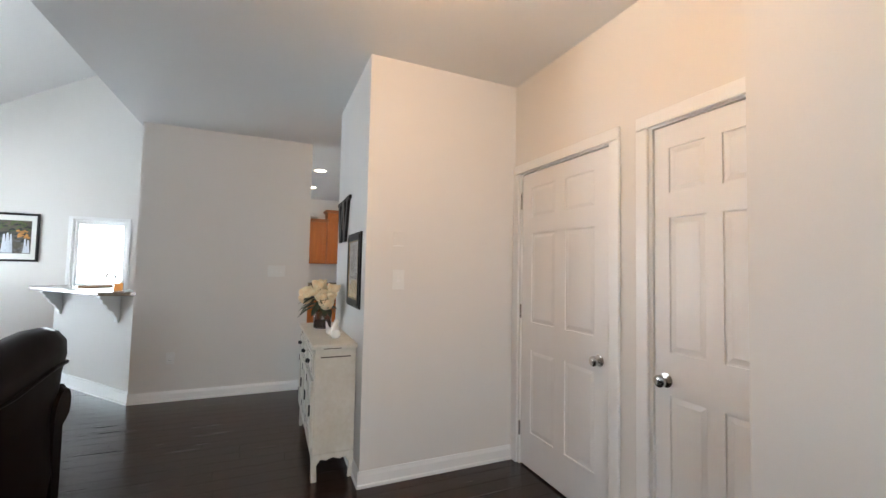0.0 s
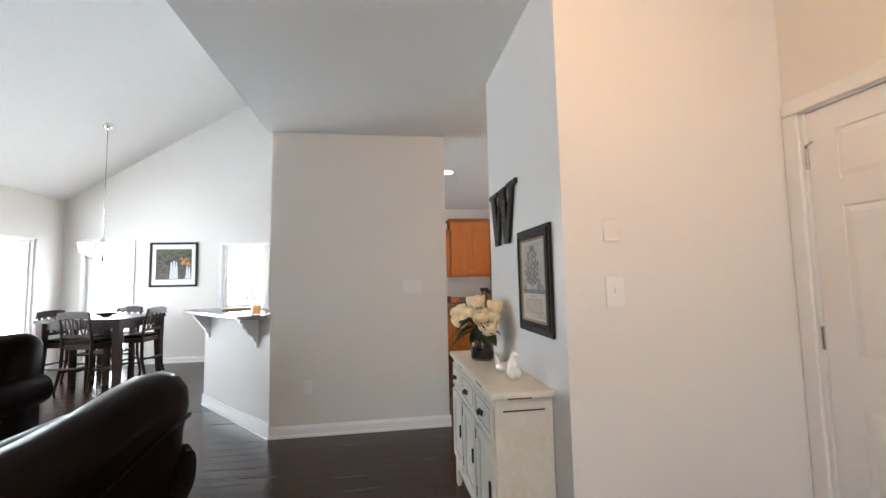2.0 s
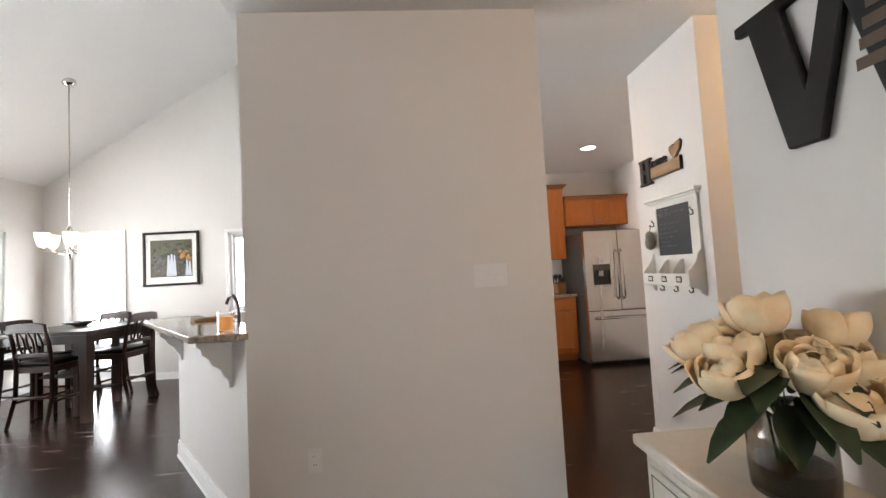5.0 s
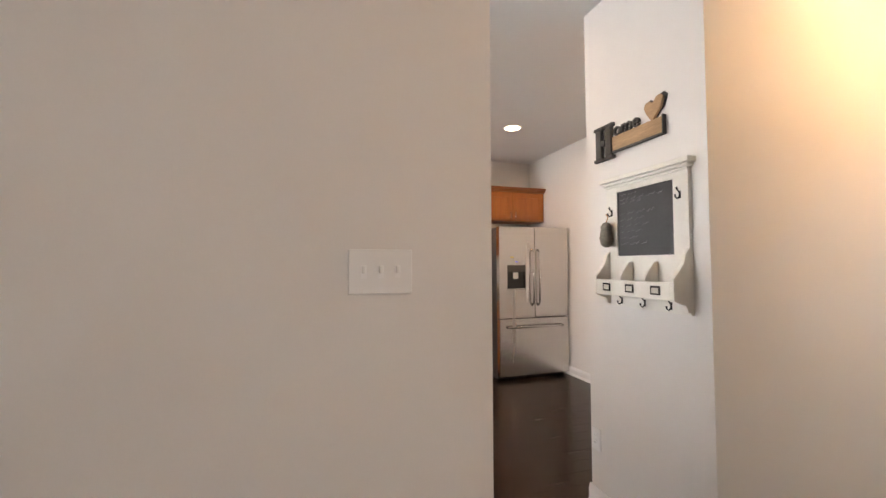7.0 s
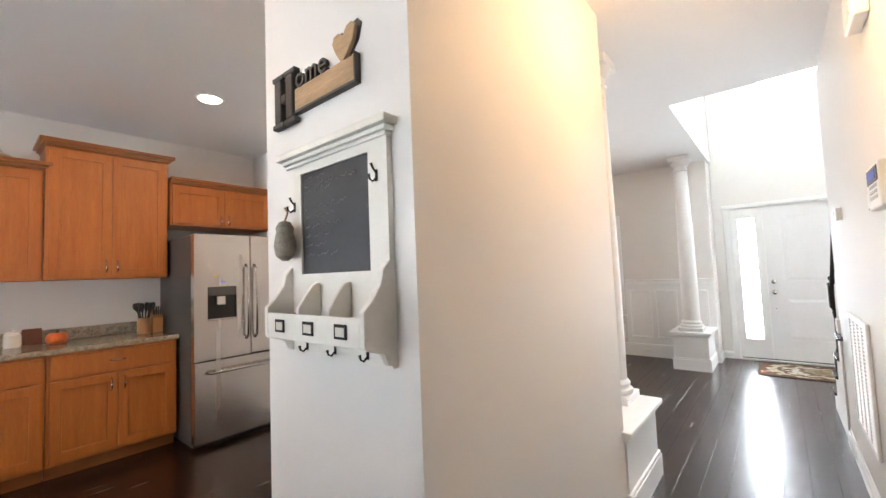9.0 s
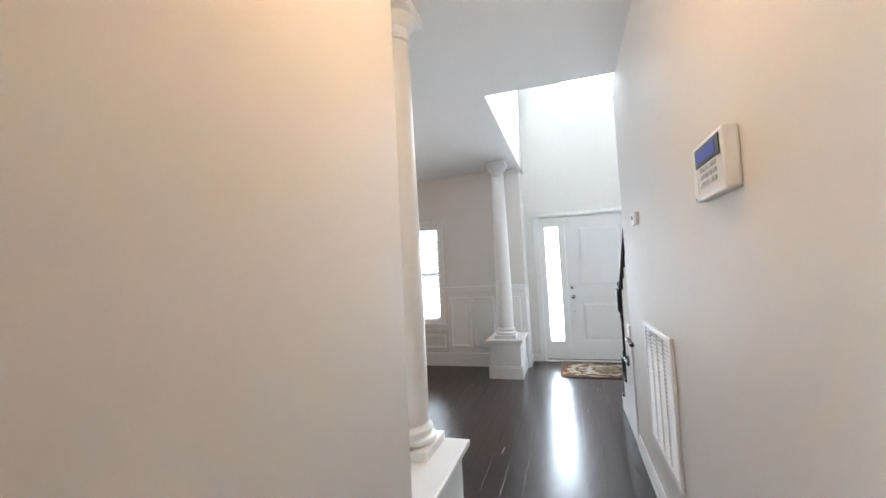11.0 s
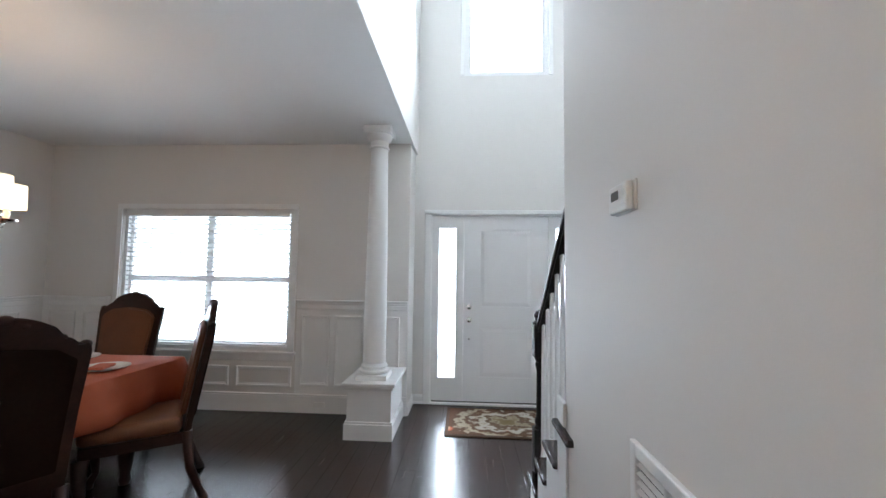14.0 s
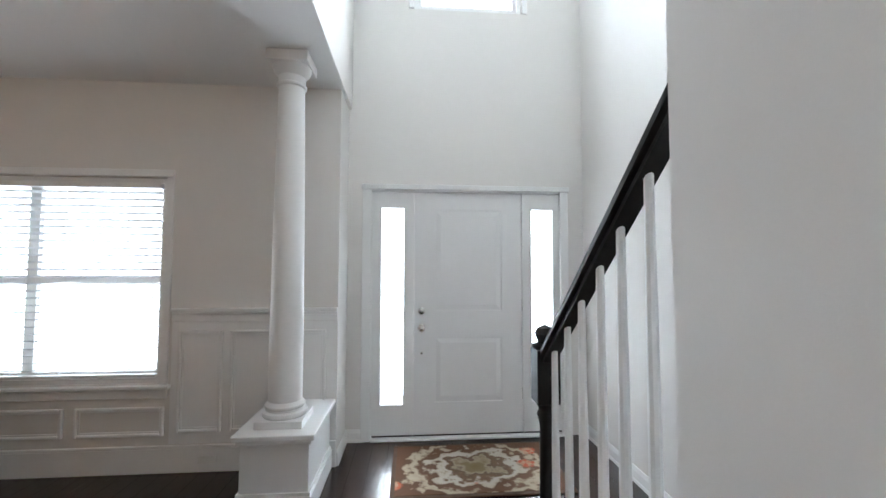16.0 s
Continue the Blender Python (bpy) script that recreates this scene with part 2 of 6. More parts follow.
def panelled_bm(w, h, t, holes):
    """A slab in x, z with its front at y = 0 and through-holes: one closed shell."""
    xs = sorted({0, w, *[v for r in holes for v in r[:2]]})
    zs = sorted({0, h, *[v for r in holes for v in r[2:]]})
    bm, made = bmesh.new(), {}

    def vert(i, j, k):
        if (i, j, k) not in made:
            made[i, j, k] = bm.verts.new((xs[i], t * k, zs[j]))
        return made[i, j, k]

    def solid(i, j):
        if not (0 <= i < len(xs) - 1 and 0 <= j < len(zs) - 1):
            return False
        cx, cz = (xs[i] + xs[i + 1]) / 2, (zs[j] + zs[j + 1]) / 2
        return not any(r[0] < cx < r[1] and r[2] < cz < r[3] for r in holes)

    for i in range(len(xs) - 1):
        for j in range(len(zs) - 1):
            if solid(i, j):
                for k in (0, 1):
                    bm.faces.new([vert(i, j, k), vert(i + 1, j, k), vert(i + 1, j + 1, k), vert(i, j + 1, k)])
                for di, dj, (p, q) in ((-1, 0, ((i, j), (i, j + 1))), (1, 0, ((i + 1, j), (i + 1, j + 1))), (0, -1, ((i, j), (i + 1, j))), (0, 1, ((i, j + 1), (i + 1, j + 1)))):
                    if not solid(i + di, j + dj):
                        bm.faces.new([vert(*p, 0), vert(*q, 0), vert(*q, 1), vert(*p, 1)])
    bmesh.ops.recalc_face_normals(bm, faces=bm.faces[:])
    return bm


def raised_panel(parent, mat, r, t, name="panel", raise_to=0.002, sink=0.010, edge=0.03):
    """A field with a sloped border, sunk into a slab."""
    x0, x1, z0, z1 = r
    e = min(edge, (x1 - x0) * 0.3, (z1 - z0) * 0.3)
    bm = bmesh.new()
    rings = []
    for inset, y in ((0, sink), (0.008, sink), (e, raise_to)):
        rings.append([bm.verts.new(p) for p in ((x0 + inset, y, z0 + inset), (x1 - inset, y, z0 + inset), (x1 - inset, y, z1 - inset), (x0 + inset, y, z1 - inset))])
    for a, b in zip(rings, rings[1:]):
        for i in range(4):
            j = (i + 1) % 4
            bm.faces.new((a[i], a[j], b[j], b[i]))
    bm.faces.new(rings[-1])
    back = [bm.verts.new(p) for p in ((x0, t - 0.004, z0), (x1, t - 0.004, z0), (x1, t - 0.004, z1), (x0, t - 0.004, z1))]
    for i in range(4):
        j = (i + 1) % 4
        bm.faces.new((back[i], back[j], rings[0][j], rings[0][i]))
    bm.faces.new(list(reversed(back)))
    bmesh.ops.recalc_face_normals(bm, faces=bm.faces[:])
    return part(name, bm, mat, parent)


# ---- structure ----
def structure(name, bm, mat, label="", category=""):
    return tagged(part(name, bm, mat), label, category, kind="structure")


def wall(name, axis, p0, p1, a0, a1, z0, z1, holes=(), label="smooth off-white painted plaster wall", mat=None):
    """A wall that runs along axis, between p0 and p1 across it; holes: (from, to, sill, head)."""
    bm = panelled_bm(a1 - a0, z1 - z0, p1 - p0, [(h[0] - a0, h[1] - a0, h[2] - z0, h[3] - z0) for h in holes])
    for v in bm.verts:
        x, y, z = v.co
        v.co = (a0 + x, p0 + y, z0 + z) if axis == "x" else (p0 + y, a0 + x, z0 + z)
    bmesh.ops.recalc_face_normals(bm, faces=bm.faces[:])
    return structure(name, bm, mat or PAINT, label, "wall")


H = 2.74
NORTH = 8.74
WEST = -5.45
FRONT = 7.73
wall("wall_north", "x", NORTH, 8.90, WEST, 7.33, 0, 5.9, [(-5.10, -4.38, 0.03, 2.11), (-2.88, -2.12, 0.90, 2.06)])
wall("wall_west", "y", -5.61, WEST, -3.16, 8.90, 0, 3.1, [(5.5, 8.22, 0.58, 2.14)])
# the opening here is assumed, it lets the added fill light in
wall("wall_south", "x", -3.16, -3.0, WEST, 1.97, 0, 5.9, [(-1.9, 0.3, 0.7, 2.2)])
wall("wall_doors", "y", 1.85, 1.97, -3.0, 3.735, 0, H, [(1.635, 2.50, 0, 2.075), (0.785, 1.415, 0, 2.075)])
wall("wall_jog", "y", 1.51, 1.849, -3.0, 0.784, 0, H)
wall("wall_behind_doors", "y", 2.30, 2.38, -3.0, 3.73, 0, H)
wall("wall_pier", "x", 4.78, 4.90, -1.0, 0.594, 0, H)
wall("wall_stub", "x", 2.56, 3.70, 0.74, 1.42, 0, H)
wall("wall_stub_back", "x", 2.56, 2.68, 1.42, 1.85, 0, H)
wall("wall_hall_south", "x", 3.735, 3.855, 1.42, 5.035, 0, H, [(1.46, 2.20, 0, 2.08)])
wall("wall_closet_back", "x", 2.90, 2.98, 1.42, 2.30, 0, H)
bm = bmesh.new()
add_box(bm, (1.56, 4.86, 0), (3.09, 5.60, H))
add_box(bm, (2.98, 5.60, 0), (3.09, NORTH, H))
structure("wall_hall_north", bm, PAINT, "smooth off-white painted plaster wall block", "wall")
wall("wall_dining_front", "y", 7.33, 7.49, 4.85, 8.90, 0, H, [(6.06, 7.91, 0.60, 2.05)])
bm = bmesh.new()
add_box(bm, (7.49, 4.85, 0), (7.73, 5.01, H))
add_box(bm, (4.845, 4.826, H + 0.004), (7.89, 4.99, 5.4))
structure("wall_foyer_north", bm, PAINT, "tall off-white painted foyer wall above dining opening", "wall")
wall("wall_front", "y", FRONT, 7.89, 2.72, 4.85, 0, 5.4, [(3.00, 4.67, 0, 2.09), (3.36, 4.31, 3.66, 4.98)])
wall("wall_foyer_south", "x", 2.72, 2.83, 2.38, FRONT, 0, 5.4)
wall("wall_above_hall", "y", 4.725, 4.845, 2.83, 4.83, H + 0.12, 5.4)
# above the flat ceiling, over the vault's high side
wall("wall_vault_east", "y", -1.04, -0.92, -3.0, NORTH, H + 0.004, 5.9)


def flat_bm(rects, z0, z1):
    bm = bmesh.new()
    for x0, x1, y0, y1 in rects:
        add_box(bm, (x0, y0, z0), (x1, y1, z1))
    return bm


structure("ceiling", flat_bm([(-1.04, 4.845, -3.0, 4.83), (-1.04, 7.49, 4.83, NORTH)], H, H + 0.12), CEIL, "flat white painted ceiling", "ceiling")
structure("ceiling_foyer", flat_bm([(4.725, 7.89, 2.72, 4.99)], 5.4, 5.5), CEIL, "flat white two-storey foyer ceiling", "ceiling")
K = 0.63
zw = 2.85
bm = prism_bm(bmesh.new(), [(WEST - 0.16, zw - 0.16 * K), (-0.92, zw + K * (-0.92 - WEST)), (-0.92, zw + K * (-0.92 - WEST) + 0.12), (WEST - 0.16, zw - 0.16 * K + 0.12)], -3.16, 8.90, "xz")
structure("ceiling_vault", bm, CEIL, "sloping white vaulted ceiling", "ceiling")
DAYSKY = glow("bright_overcast_sky", (0.90, 0.96, 1.0), 7.5)
for lo, hi in (((-8.5, -4, -0.1), (-8.4, 11.5, 6)), ((-8.4, 11.5, -0.1), (10.9, 11.6, 6)), ((10.9, 1, -0.1), (11.0, 11.6, 9))):
    structure("backdrop", add_box(bmesh.new(), lo, hi), DAYSKY, "bright overcast sky outside the windows", "sky")
structure("ground", flat_bm([(-60, 60, -60, 60)], -0.30, -0.20), material("pale_paving", (0.55, 0.54, 0.51), 0.9, vary=0.08), "pale paved ground outside the house", "ground")
floor = structure("floor", flat_bm([(-5.6, 7.9, -3.16, 8.9)], -0.2, -0.009), GAP, "dark espresso hardwood plank floor", "floor")

BASE_PROFILE = [(0, 0), (0.018, 0), (0.018, 0.018), (0.013, 0.024), (0.013, 0.074), (0.009, 0.086), (0.005, 0.100), (0, 0.100)]


def baseboard(x0, y0, x1, y1, label="white painted baseboard along the wall"):
    """From one end to the other; the room lies on the left of that way."""
    d = Vector((x1 - x0, y1 - y0, 0))
    n = Vector((-d.y, d.x, 0)).normalized()
    bm = bmesh.new()
    ends = []
    for p in (Vector((x0, y0, 0)), Vector((x1, y1, 0))):
        ends.append([bm.verts.new(p + n * (a + 0.0005) + Vector((0, 0, b))) for a, b in BASE_PROFILE])
    k = len(BASE_PROFILE)
    for i in range(k):
        j = (i + 1) % k
        bm.faces.new((ends[0][i], ends[0][j], ends[1][j], ends[1][i]))
    bm.faces.new(ends[0])
    bm.faces.new(list(reversed(ends[1])))
    bmesh.ops.recalc_face_normals(bm, faces=bm.faces[:])
    structure("baseboard", bm, TRIM, label, "baseboard")


for run in ((0.608, 4.78, -1.0, 4.78), (0.594, 4.9, 0.594, 4.78), (0.74, 2.547, 0.74, 3.713), (1.85, 2.56, 0.727, 2.56), (0.74, 3.7, 1.42, 3.7),
            (1.56, 4.848, 1.56, 5.612), (3.05, 4.86, 1.547, 4.86), (1.55, 5.6, 2.98, 5.6), (2.98, 5.6, 2.98, 7.9), (2.28, 3.855, 4.97, 3.855),
            (6.2, 2.83, 7.73, 2.83), (7.73, 4.7, 7.73, 4.85), (7.73, 4.85, 7.33, 4.85), (-5.45, 8.74, -5.45, -3.0), (-4.3, 8.74, -5.45, 8.74),
            (-2.2, 8.74, -4.3, 8.74), (1.51, -3.0, 1.51, 0.797), (1.497, 0.784, 1.83, 0.784), (1.85, 1.485, 1.85, 1.565)):
    baseboard(*run)


# ---- doors and windows ----
def knob(parent, x, z, out=0.062, label="satin nickel round door knob"):
    k = lathe("door_knob", parent, CHROME, [(0.030, -0.004), (0.032, -0.010), (0.012, -0.014), (0.011, -0.030), (0.020, -0.036), (0.028, -0.046), (0.027, -0.056), (0.016, -out)], (x, 0, z), 20, "y", label)
    return k


SIX = [(0.11, 0.355, 1.72, 1.93), (0.455, 0.70, 1.72, 1.93), (0.11, 0.355, 0.99, 1.605), (0.455, 0.70, 0.99, 1.605), (0.11, 0.355, 0.24, 0.80), (0.455, 0.70, 0.24, 0.80)]


def interior_door(name, at, rz, w, knob_x, hinge_x, label, far=0.085):
    """A closed six-panel door in its jamb and casing; local x along the wall, front at y = 0."""
    d = thing(name, at, rz, label, "door", kind="structure")
    k = w / 0.81
    holes = [(a * k, b * k, c, e) for a, b, c, e in SIX]
    h = 2.035
    bm = panelled_bm(w, h, 0.035, holes)
    bmesh.ops.translate(bm, verts=bm.verts[:], vec=(0, 0.012, 0.012))
    slab = part("door_slab", bm, DOORP, d)
    for r in holes:
        raised_panel(slab, DOORP, (r[0], r[1], r[2] + 0.012, r[3] + 0.012), 0.035, sink=0.0185, raise_to=0.0135)
    boxes("jamb", d, TRIM, [((-0.030, 0.001, 0), (-0.004, 0.119, h + 0.036)), ((w + 0.004, 0.001, 0), (w + min(0.030, far), 0.119, h + 0.036)), ((-0.004, 0.001, h + 0.016), (w + 0.004, 0.119, h + 0.036))])
    for x0, x1 in ((-0.085, -0.018), (w + 0.018, w + far)):
        box("casing", d, TRIM, (x0, -0.018, 0), (x1, -0.0005, h + 0.024), 0.006)
    box("casing", d, TRIM, (-0.085, -0.018, h + 0.025), (w + far, -0.0005, h + 0.092), 0.006)
    kn = knob(d, knob_x, 0.875)
    kn.location = (0, 0.012, 0)
    for z in (0.20, 1.02, 1.80):
        lathe("hinge", d, CHROME, [(0.007, z), (0.007, z + 0.09), (0.009, z + 0.092), (0.004, z + 0.10)], (hinge_x, 0.002, 0), 10, "z", "satin nickel hinge")
    if hinge_x < w / 2:
        tube("hinge_stop", d, CHROME, [(hinge_x, -0.002, 1.90), (hinge_x + (0.05 if hinge_x < w / 2 else -0.05), -0.03, 1.905)], 0.005)
    return d


interior_door("door_1", (1.85, 2.472, 0), -90, 0.81, 0.745, -0.002, "white six-panel interior door, closed, with nickel knob")
interior_door("door_2", (1.85, 1.387, 0), -90, 0.56, 0.062, 0.562, "narrow white six-panel closet door, closed, with nickel knob", far=0.0415)

# cased opening in the hall
d = thing("door_3", (2.20, 3.855, 0), 180, "white cased doorway opening off the hall", "doorway", kind="structure")
for x0, x1 in ((-0.08, -0.006), (0.746, 0.80)):
    box("casing", d, TRIM, (x0, -0.018, 0), (x1, -0.0005, 2.085), 0.006)
box("casing", d, TRIM, (-0.08, -0.018, 2.086), (0.80, -0.0005, 2.155), 0.006)
boxes("jamb", d, TRIM, [((-0.006, -0.002, 0), (0.012, 0.124, 2.08)), ((0.728, -0.002, 0), (0.746, 0.124, 2.08)), ((0.012, -0.002, 2.062), (0.728, 0.124, 2.079))])

# front door with side lights; local x runs to the south
d = thing("door_4", (FRONT, 4.70, 0), -90, "white two-panel front door with two narrow side lights", "front door", kind="structure")
cx = 4.70 - 3.835
w = 0.925
holes = [(0.175, 0.75, 1.02, 1.88), (0.175, 0.75, 0.26, 0.80)]
bm = panelled_bm(w, 2.03, 0.045, holes)
x0 = cx - w / 2
bmesh.ops.translate(bm, verts=bm.verts[:], vec=(x0, 0.03, 0.03))
slab = part("door_slab", bm, DOORP, d)
for r in holes:
    raised_panel(slab, DOORP, (x0 + r[0], x0 + r[1], r[2] + 0.03, r[3] + 0.03), 0.045, sink=0.042, raise_to=0.034, edge=0.05)
for side in (-1, 1):
    a, b = sorted((cx + side * 0.475, cx + side * 0.815))
    ga, gb = sorted((cx + side * 0.552, cx + side * 0.738))
    bm = panelled_bm(b - a, 2.03, 0.045, [(ga - a, gb - a, 0.25, 1.89)])
    bmesh.ops.translate(bm, verts=bm.verts[:], vec=(a, 0.03, 0.03))
    sl = part("side_light", bm, TRIM, d)
    pane = box("pane", sl, GLASS, (ga, 0.050, 0.28), (gb, 0.056, 1.92), 0)
    pane.visible_shadow = False
    for q in (((ga - 0.018, 0.022, 0.262), (ga, 0.03, 1.938)), ((gb, 0.022, 0.262), (gb + 0.018, 0.03, 1.938)), ((ga, 0.022, 0.262), (gb, 0.03, 0.28)), ((ga, 0.022, 1.92), (gb, 0.03, 1.938))):
        box("glazing_bead", sl, TRIM, *q, 0.003)
boxes("jamb", d, TRIM, [((0.03, 0.002, 0.0), (0.05, 0.155, 2.088)), ((2 * cx - 0.05, 0.002, 0), (2 * cx - 0.03, 0.155, 2.088)), ((0.05, 0.002, 2.062), (2 * cx - 0.05, 0.155, 2.088)),
                        ((x0 - 0.012, 0.004, 0.03), (x0 - 0.001, 0.12, 2.062)), ((x0 + w + 0.001, 0.004, 0.03), (x0 + w + 0.012, 0.12, 2.062))])
box("threshold", d, TRIM, (0.05, -0.03, 0), (2 * cx - 0.05, 0.15, 0.018), 0.004, label="pale sill under the door")
box("door_sweep", d, BLACKP, (0.06, 0.022, 0.0185), (2 * cx - 0.06, 0.07, 0.0295), 0.002, label="dark rubber sweep")
for x0c, x1c in ((0.0, 0.045), (2 * cx - 0.045, 2 * cx)):
    box("casing", d, TRIM, (x0c - 0.03, -0.018, 0), (x1c, -0.0005, 2.07), 0.006)
box("casing", d, TRIM, (-0.04, -0.020, 2.071), (2 * cx + 0.01, -0.0005, 2.118), 0.006)
for z in (0.91, 1.05):
    kn = lathe("door_knob" if z < 1 else "deadbolt", d, CHROME, [(0.030, 0.03), (0.030, 0.020), (0.012, 0.016), (0.011, 0.002), (0.026, -0.006), (0.027, -0.022), (0.014, -0.030)] if z < 1 else [(0.028, 0.03), (0.028, 0.012), (0.020, 0.008), (0.009, 0.006), (0.008, -0.006)], (x0 + 0.062, 0, z), 20, "y")
lathe("door_stop_hole", d, CHROME, [(0.010, 0.029), (0.010, 0.024), (0.004, 0.022)], (x0 + 0.065, 0, 0.70), 12, "y")
for z in (0.30, 1.05, 1.80):
    lathe("hinge", d, CHROME, [(0.006, z), (0.006, z + 0.10)], (x0 + w + 0.004, 0.026, 0), 8)


def sash_window(name, at, rz, w, h, depth, label, lites=1, blinds=False, sill=True, casing=0.0, meet=True):
    """Local x along the wall, y into the wall, z from the sill."""
    win = thing(name, at, rz, label, "window", kind="structure")
    f = 0.035
    boxes("window_frame", win, TRIM, [((0, 0.03, 0), (f, depth, h)), ((w - f, 0.03, 0), (w, depth, h)), ((f, 0.03, 0), (w - f, depth, f)), ((f, 0.03, h - f), (w - f, depth, h))])
    step = (w - 2 * f) / lites
    for i in range(lites):
        a, b = f + i * step, f + (i + 1) * step
        rails = [((a, 0.07, f), (a + 0.035, 0.11, h - f)), ((b - 0.035, 0.07, f), (b, 0.11, h - f)), ((a + 0.035, 0.07, f), (b - 0.035, 0.11, f + 0.045)), ((a + 0.035, 0.07, h - f - 0.04), (b - 0.035, 0.11, h - f))]
        if meet:
            rails.append(((a + 0.035, 0.068, h / 2 - 0.022), (b - 0.035, 0.112, h / 2 + 0.022)))
        sash = boxes("sash", win, TRIM, rails)
        cuts = [(f + 0.045, h / 2 - 0.022), (h / 2 + 0.022, h - f - 0.04)] if meet else [(f + 0.045, h - f - 0.04)]
        for c0, c1 in cuts:
            p = box("pane", sash, GLASS, (a + 0.035, 0.088, c0), (b - 0.035, 0.094, c1), 0)
            p.visible_shadow = False
    if sill:
        box("window_sill", win, TRIM, (-0.075, -0.045, -0.028), (w + 0.075, 0.03, -0.002), 0.006)
        box("apron", win, TRIM, (-0.055, -0.016, -0.095), (w + 0.055, -0.0005, -0.029), 0.005)
    if casing:
        for a, b in ((-casing, -0.002), (w + 0.002, w + casing)):
            box("casing", win, TRIM, (a, -0.017, -0.002), (b, -0.0005, h + 0.002), 0.005)
        box("casing", win, TRIM, (-casing, -0.019, h + 0.003), (w + casing, -0.0005, h + casing), 0.005)
    return win


sash_window("window_1", (7.33, 7.91, 0.60), -90, 1.85, 1.45, 0.15, "white double-hung dining window with half-open blinds", lites=2, casing=0.055)
sash_window("window_2", (FRONT, 4.31, 3.66), -90, 0.95, 1.32, 0.15, "white high foyer window above the front door", meet=False, sill=False, casing=0.045)
sash_window("window_3", (WEST, 5.5, 0.58), 90, 2.72, 1.56, 0.15, "wide white breakfast-room window, bright outside", meet=False)
# window_4 is out of view, added as an opening for the south fill
sash_window("window_4", (0.3, -3.0, 0.7), 180, 2.2, 1.5, 0.15, "added unseen white living-room window for fill light", lites=3)
sash_window("window_5", (-2.88, NORTH, 0.90), 0, 0.76, 1.16, 0.15, "white kitchen window over the sink", casing=0.05, meet=False)
win = thing("door_5", (-5.10, NORTH, 0.03), 0, "white glazed patio door, bright outside", "patio door", kind="structure")
bm = panelled_bm(0.72, 2.08, 0.045, [(0.09, 0.63, 0.16, 1.98)])
bmesh.ops.translate(bm, verts=bm.verts[:], vec=(0, 0.05, 0))
s = part("door_slab", bm, TRIM, win)
p = box("pane", s, GLASS, (0.09, 0.070, 0.16), (0.63, 0.076, 1.98), 0)
p.visible_shadow = False
for a, b in ((-0.06, -0.002), (0.722, 0.785)):
    box("casing", win, TRIM, (a, -0.018, -0.03), (b, -0.0005, 2.08), 0.005)
box("casing", win, TRIM, (-0.06, -0.018, 2.082), (0.785, -0.0005, 2.145), 0.005)

# blinds in the dining window: each slat a part
blind = thing("window_blind", (7.325, 7.875, 0.60), -90, "white two-inch horizontal blind, lowered, slats open", "blind")
box("headrail", blind, TRIM, (0.005, 0.008, 1.375), (1.775, 0.055, 1.413), 0.004)
box("bottom_rail", blind, TRIM, (0.005, 0.012, 0.045), (1.775, 0.052, 0.066), 0.004)
bm = bmesh.new()
tilt = radians(-20)
for y0, y1 in ((-0.021, 0.021),):
    vs = []
    for dx in (0.006, 1.774):
        for dy, dz in ((-0.021, 0.0), (0, 0.003), (0.021, 0.0)):
            vs.append(bm.verts.new((dx, dy * math.cos(tilt), dz + dy * math.sin(tilt))))
        for dy, dz in ((0.021, -0.002), (-0.021, -0.002)):
            vs.append(bm.verts.new((dx, dy * math.cos(tilt), dz + dy * math.sin(tilt))))
    for i in range(5):
        j = (i + 1) % 5
        bm.faces.new((vs[i], vs[j], vs[5 + j], vs[5 + i]))
    bm.faces.new(vs[:5])
    bm.faces.new(list(reversed(vs[5:])))
    bmesh.ops.recalc_face_normals(bm, faces=bm.faces[:])
slat = part("slat", bm, SLATM, blind)
slat.location = (0, 0.032, 0.10)
for i in range(1, 26):
    o = slat.copy()
    scene.collection.objects.link(o)
    o.location = (0, 0.032, 0.10 + i * 0.0498)
for x in (0.22, 0.62, 1.15, 1.56):
    tube("ladder_cord", blind, TRIM, [(x, 0.008, 0.06), (x, 0.008, 1.38)], 0.0018, 5)
tube("wand", blind, WHITEP, [(0.30, -0.002, 1.37), (0.305, -0.008, 0.72)], 0.004, 6)

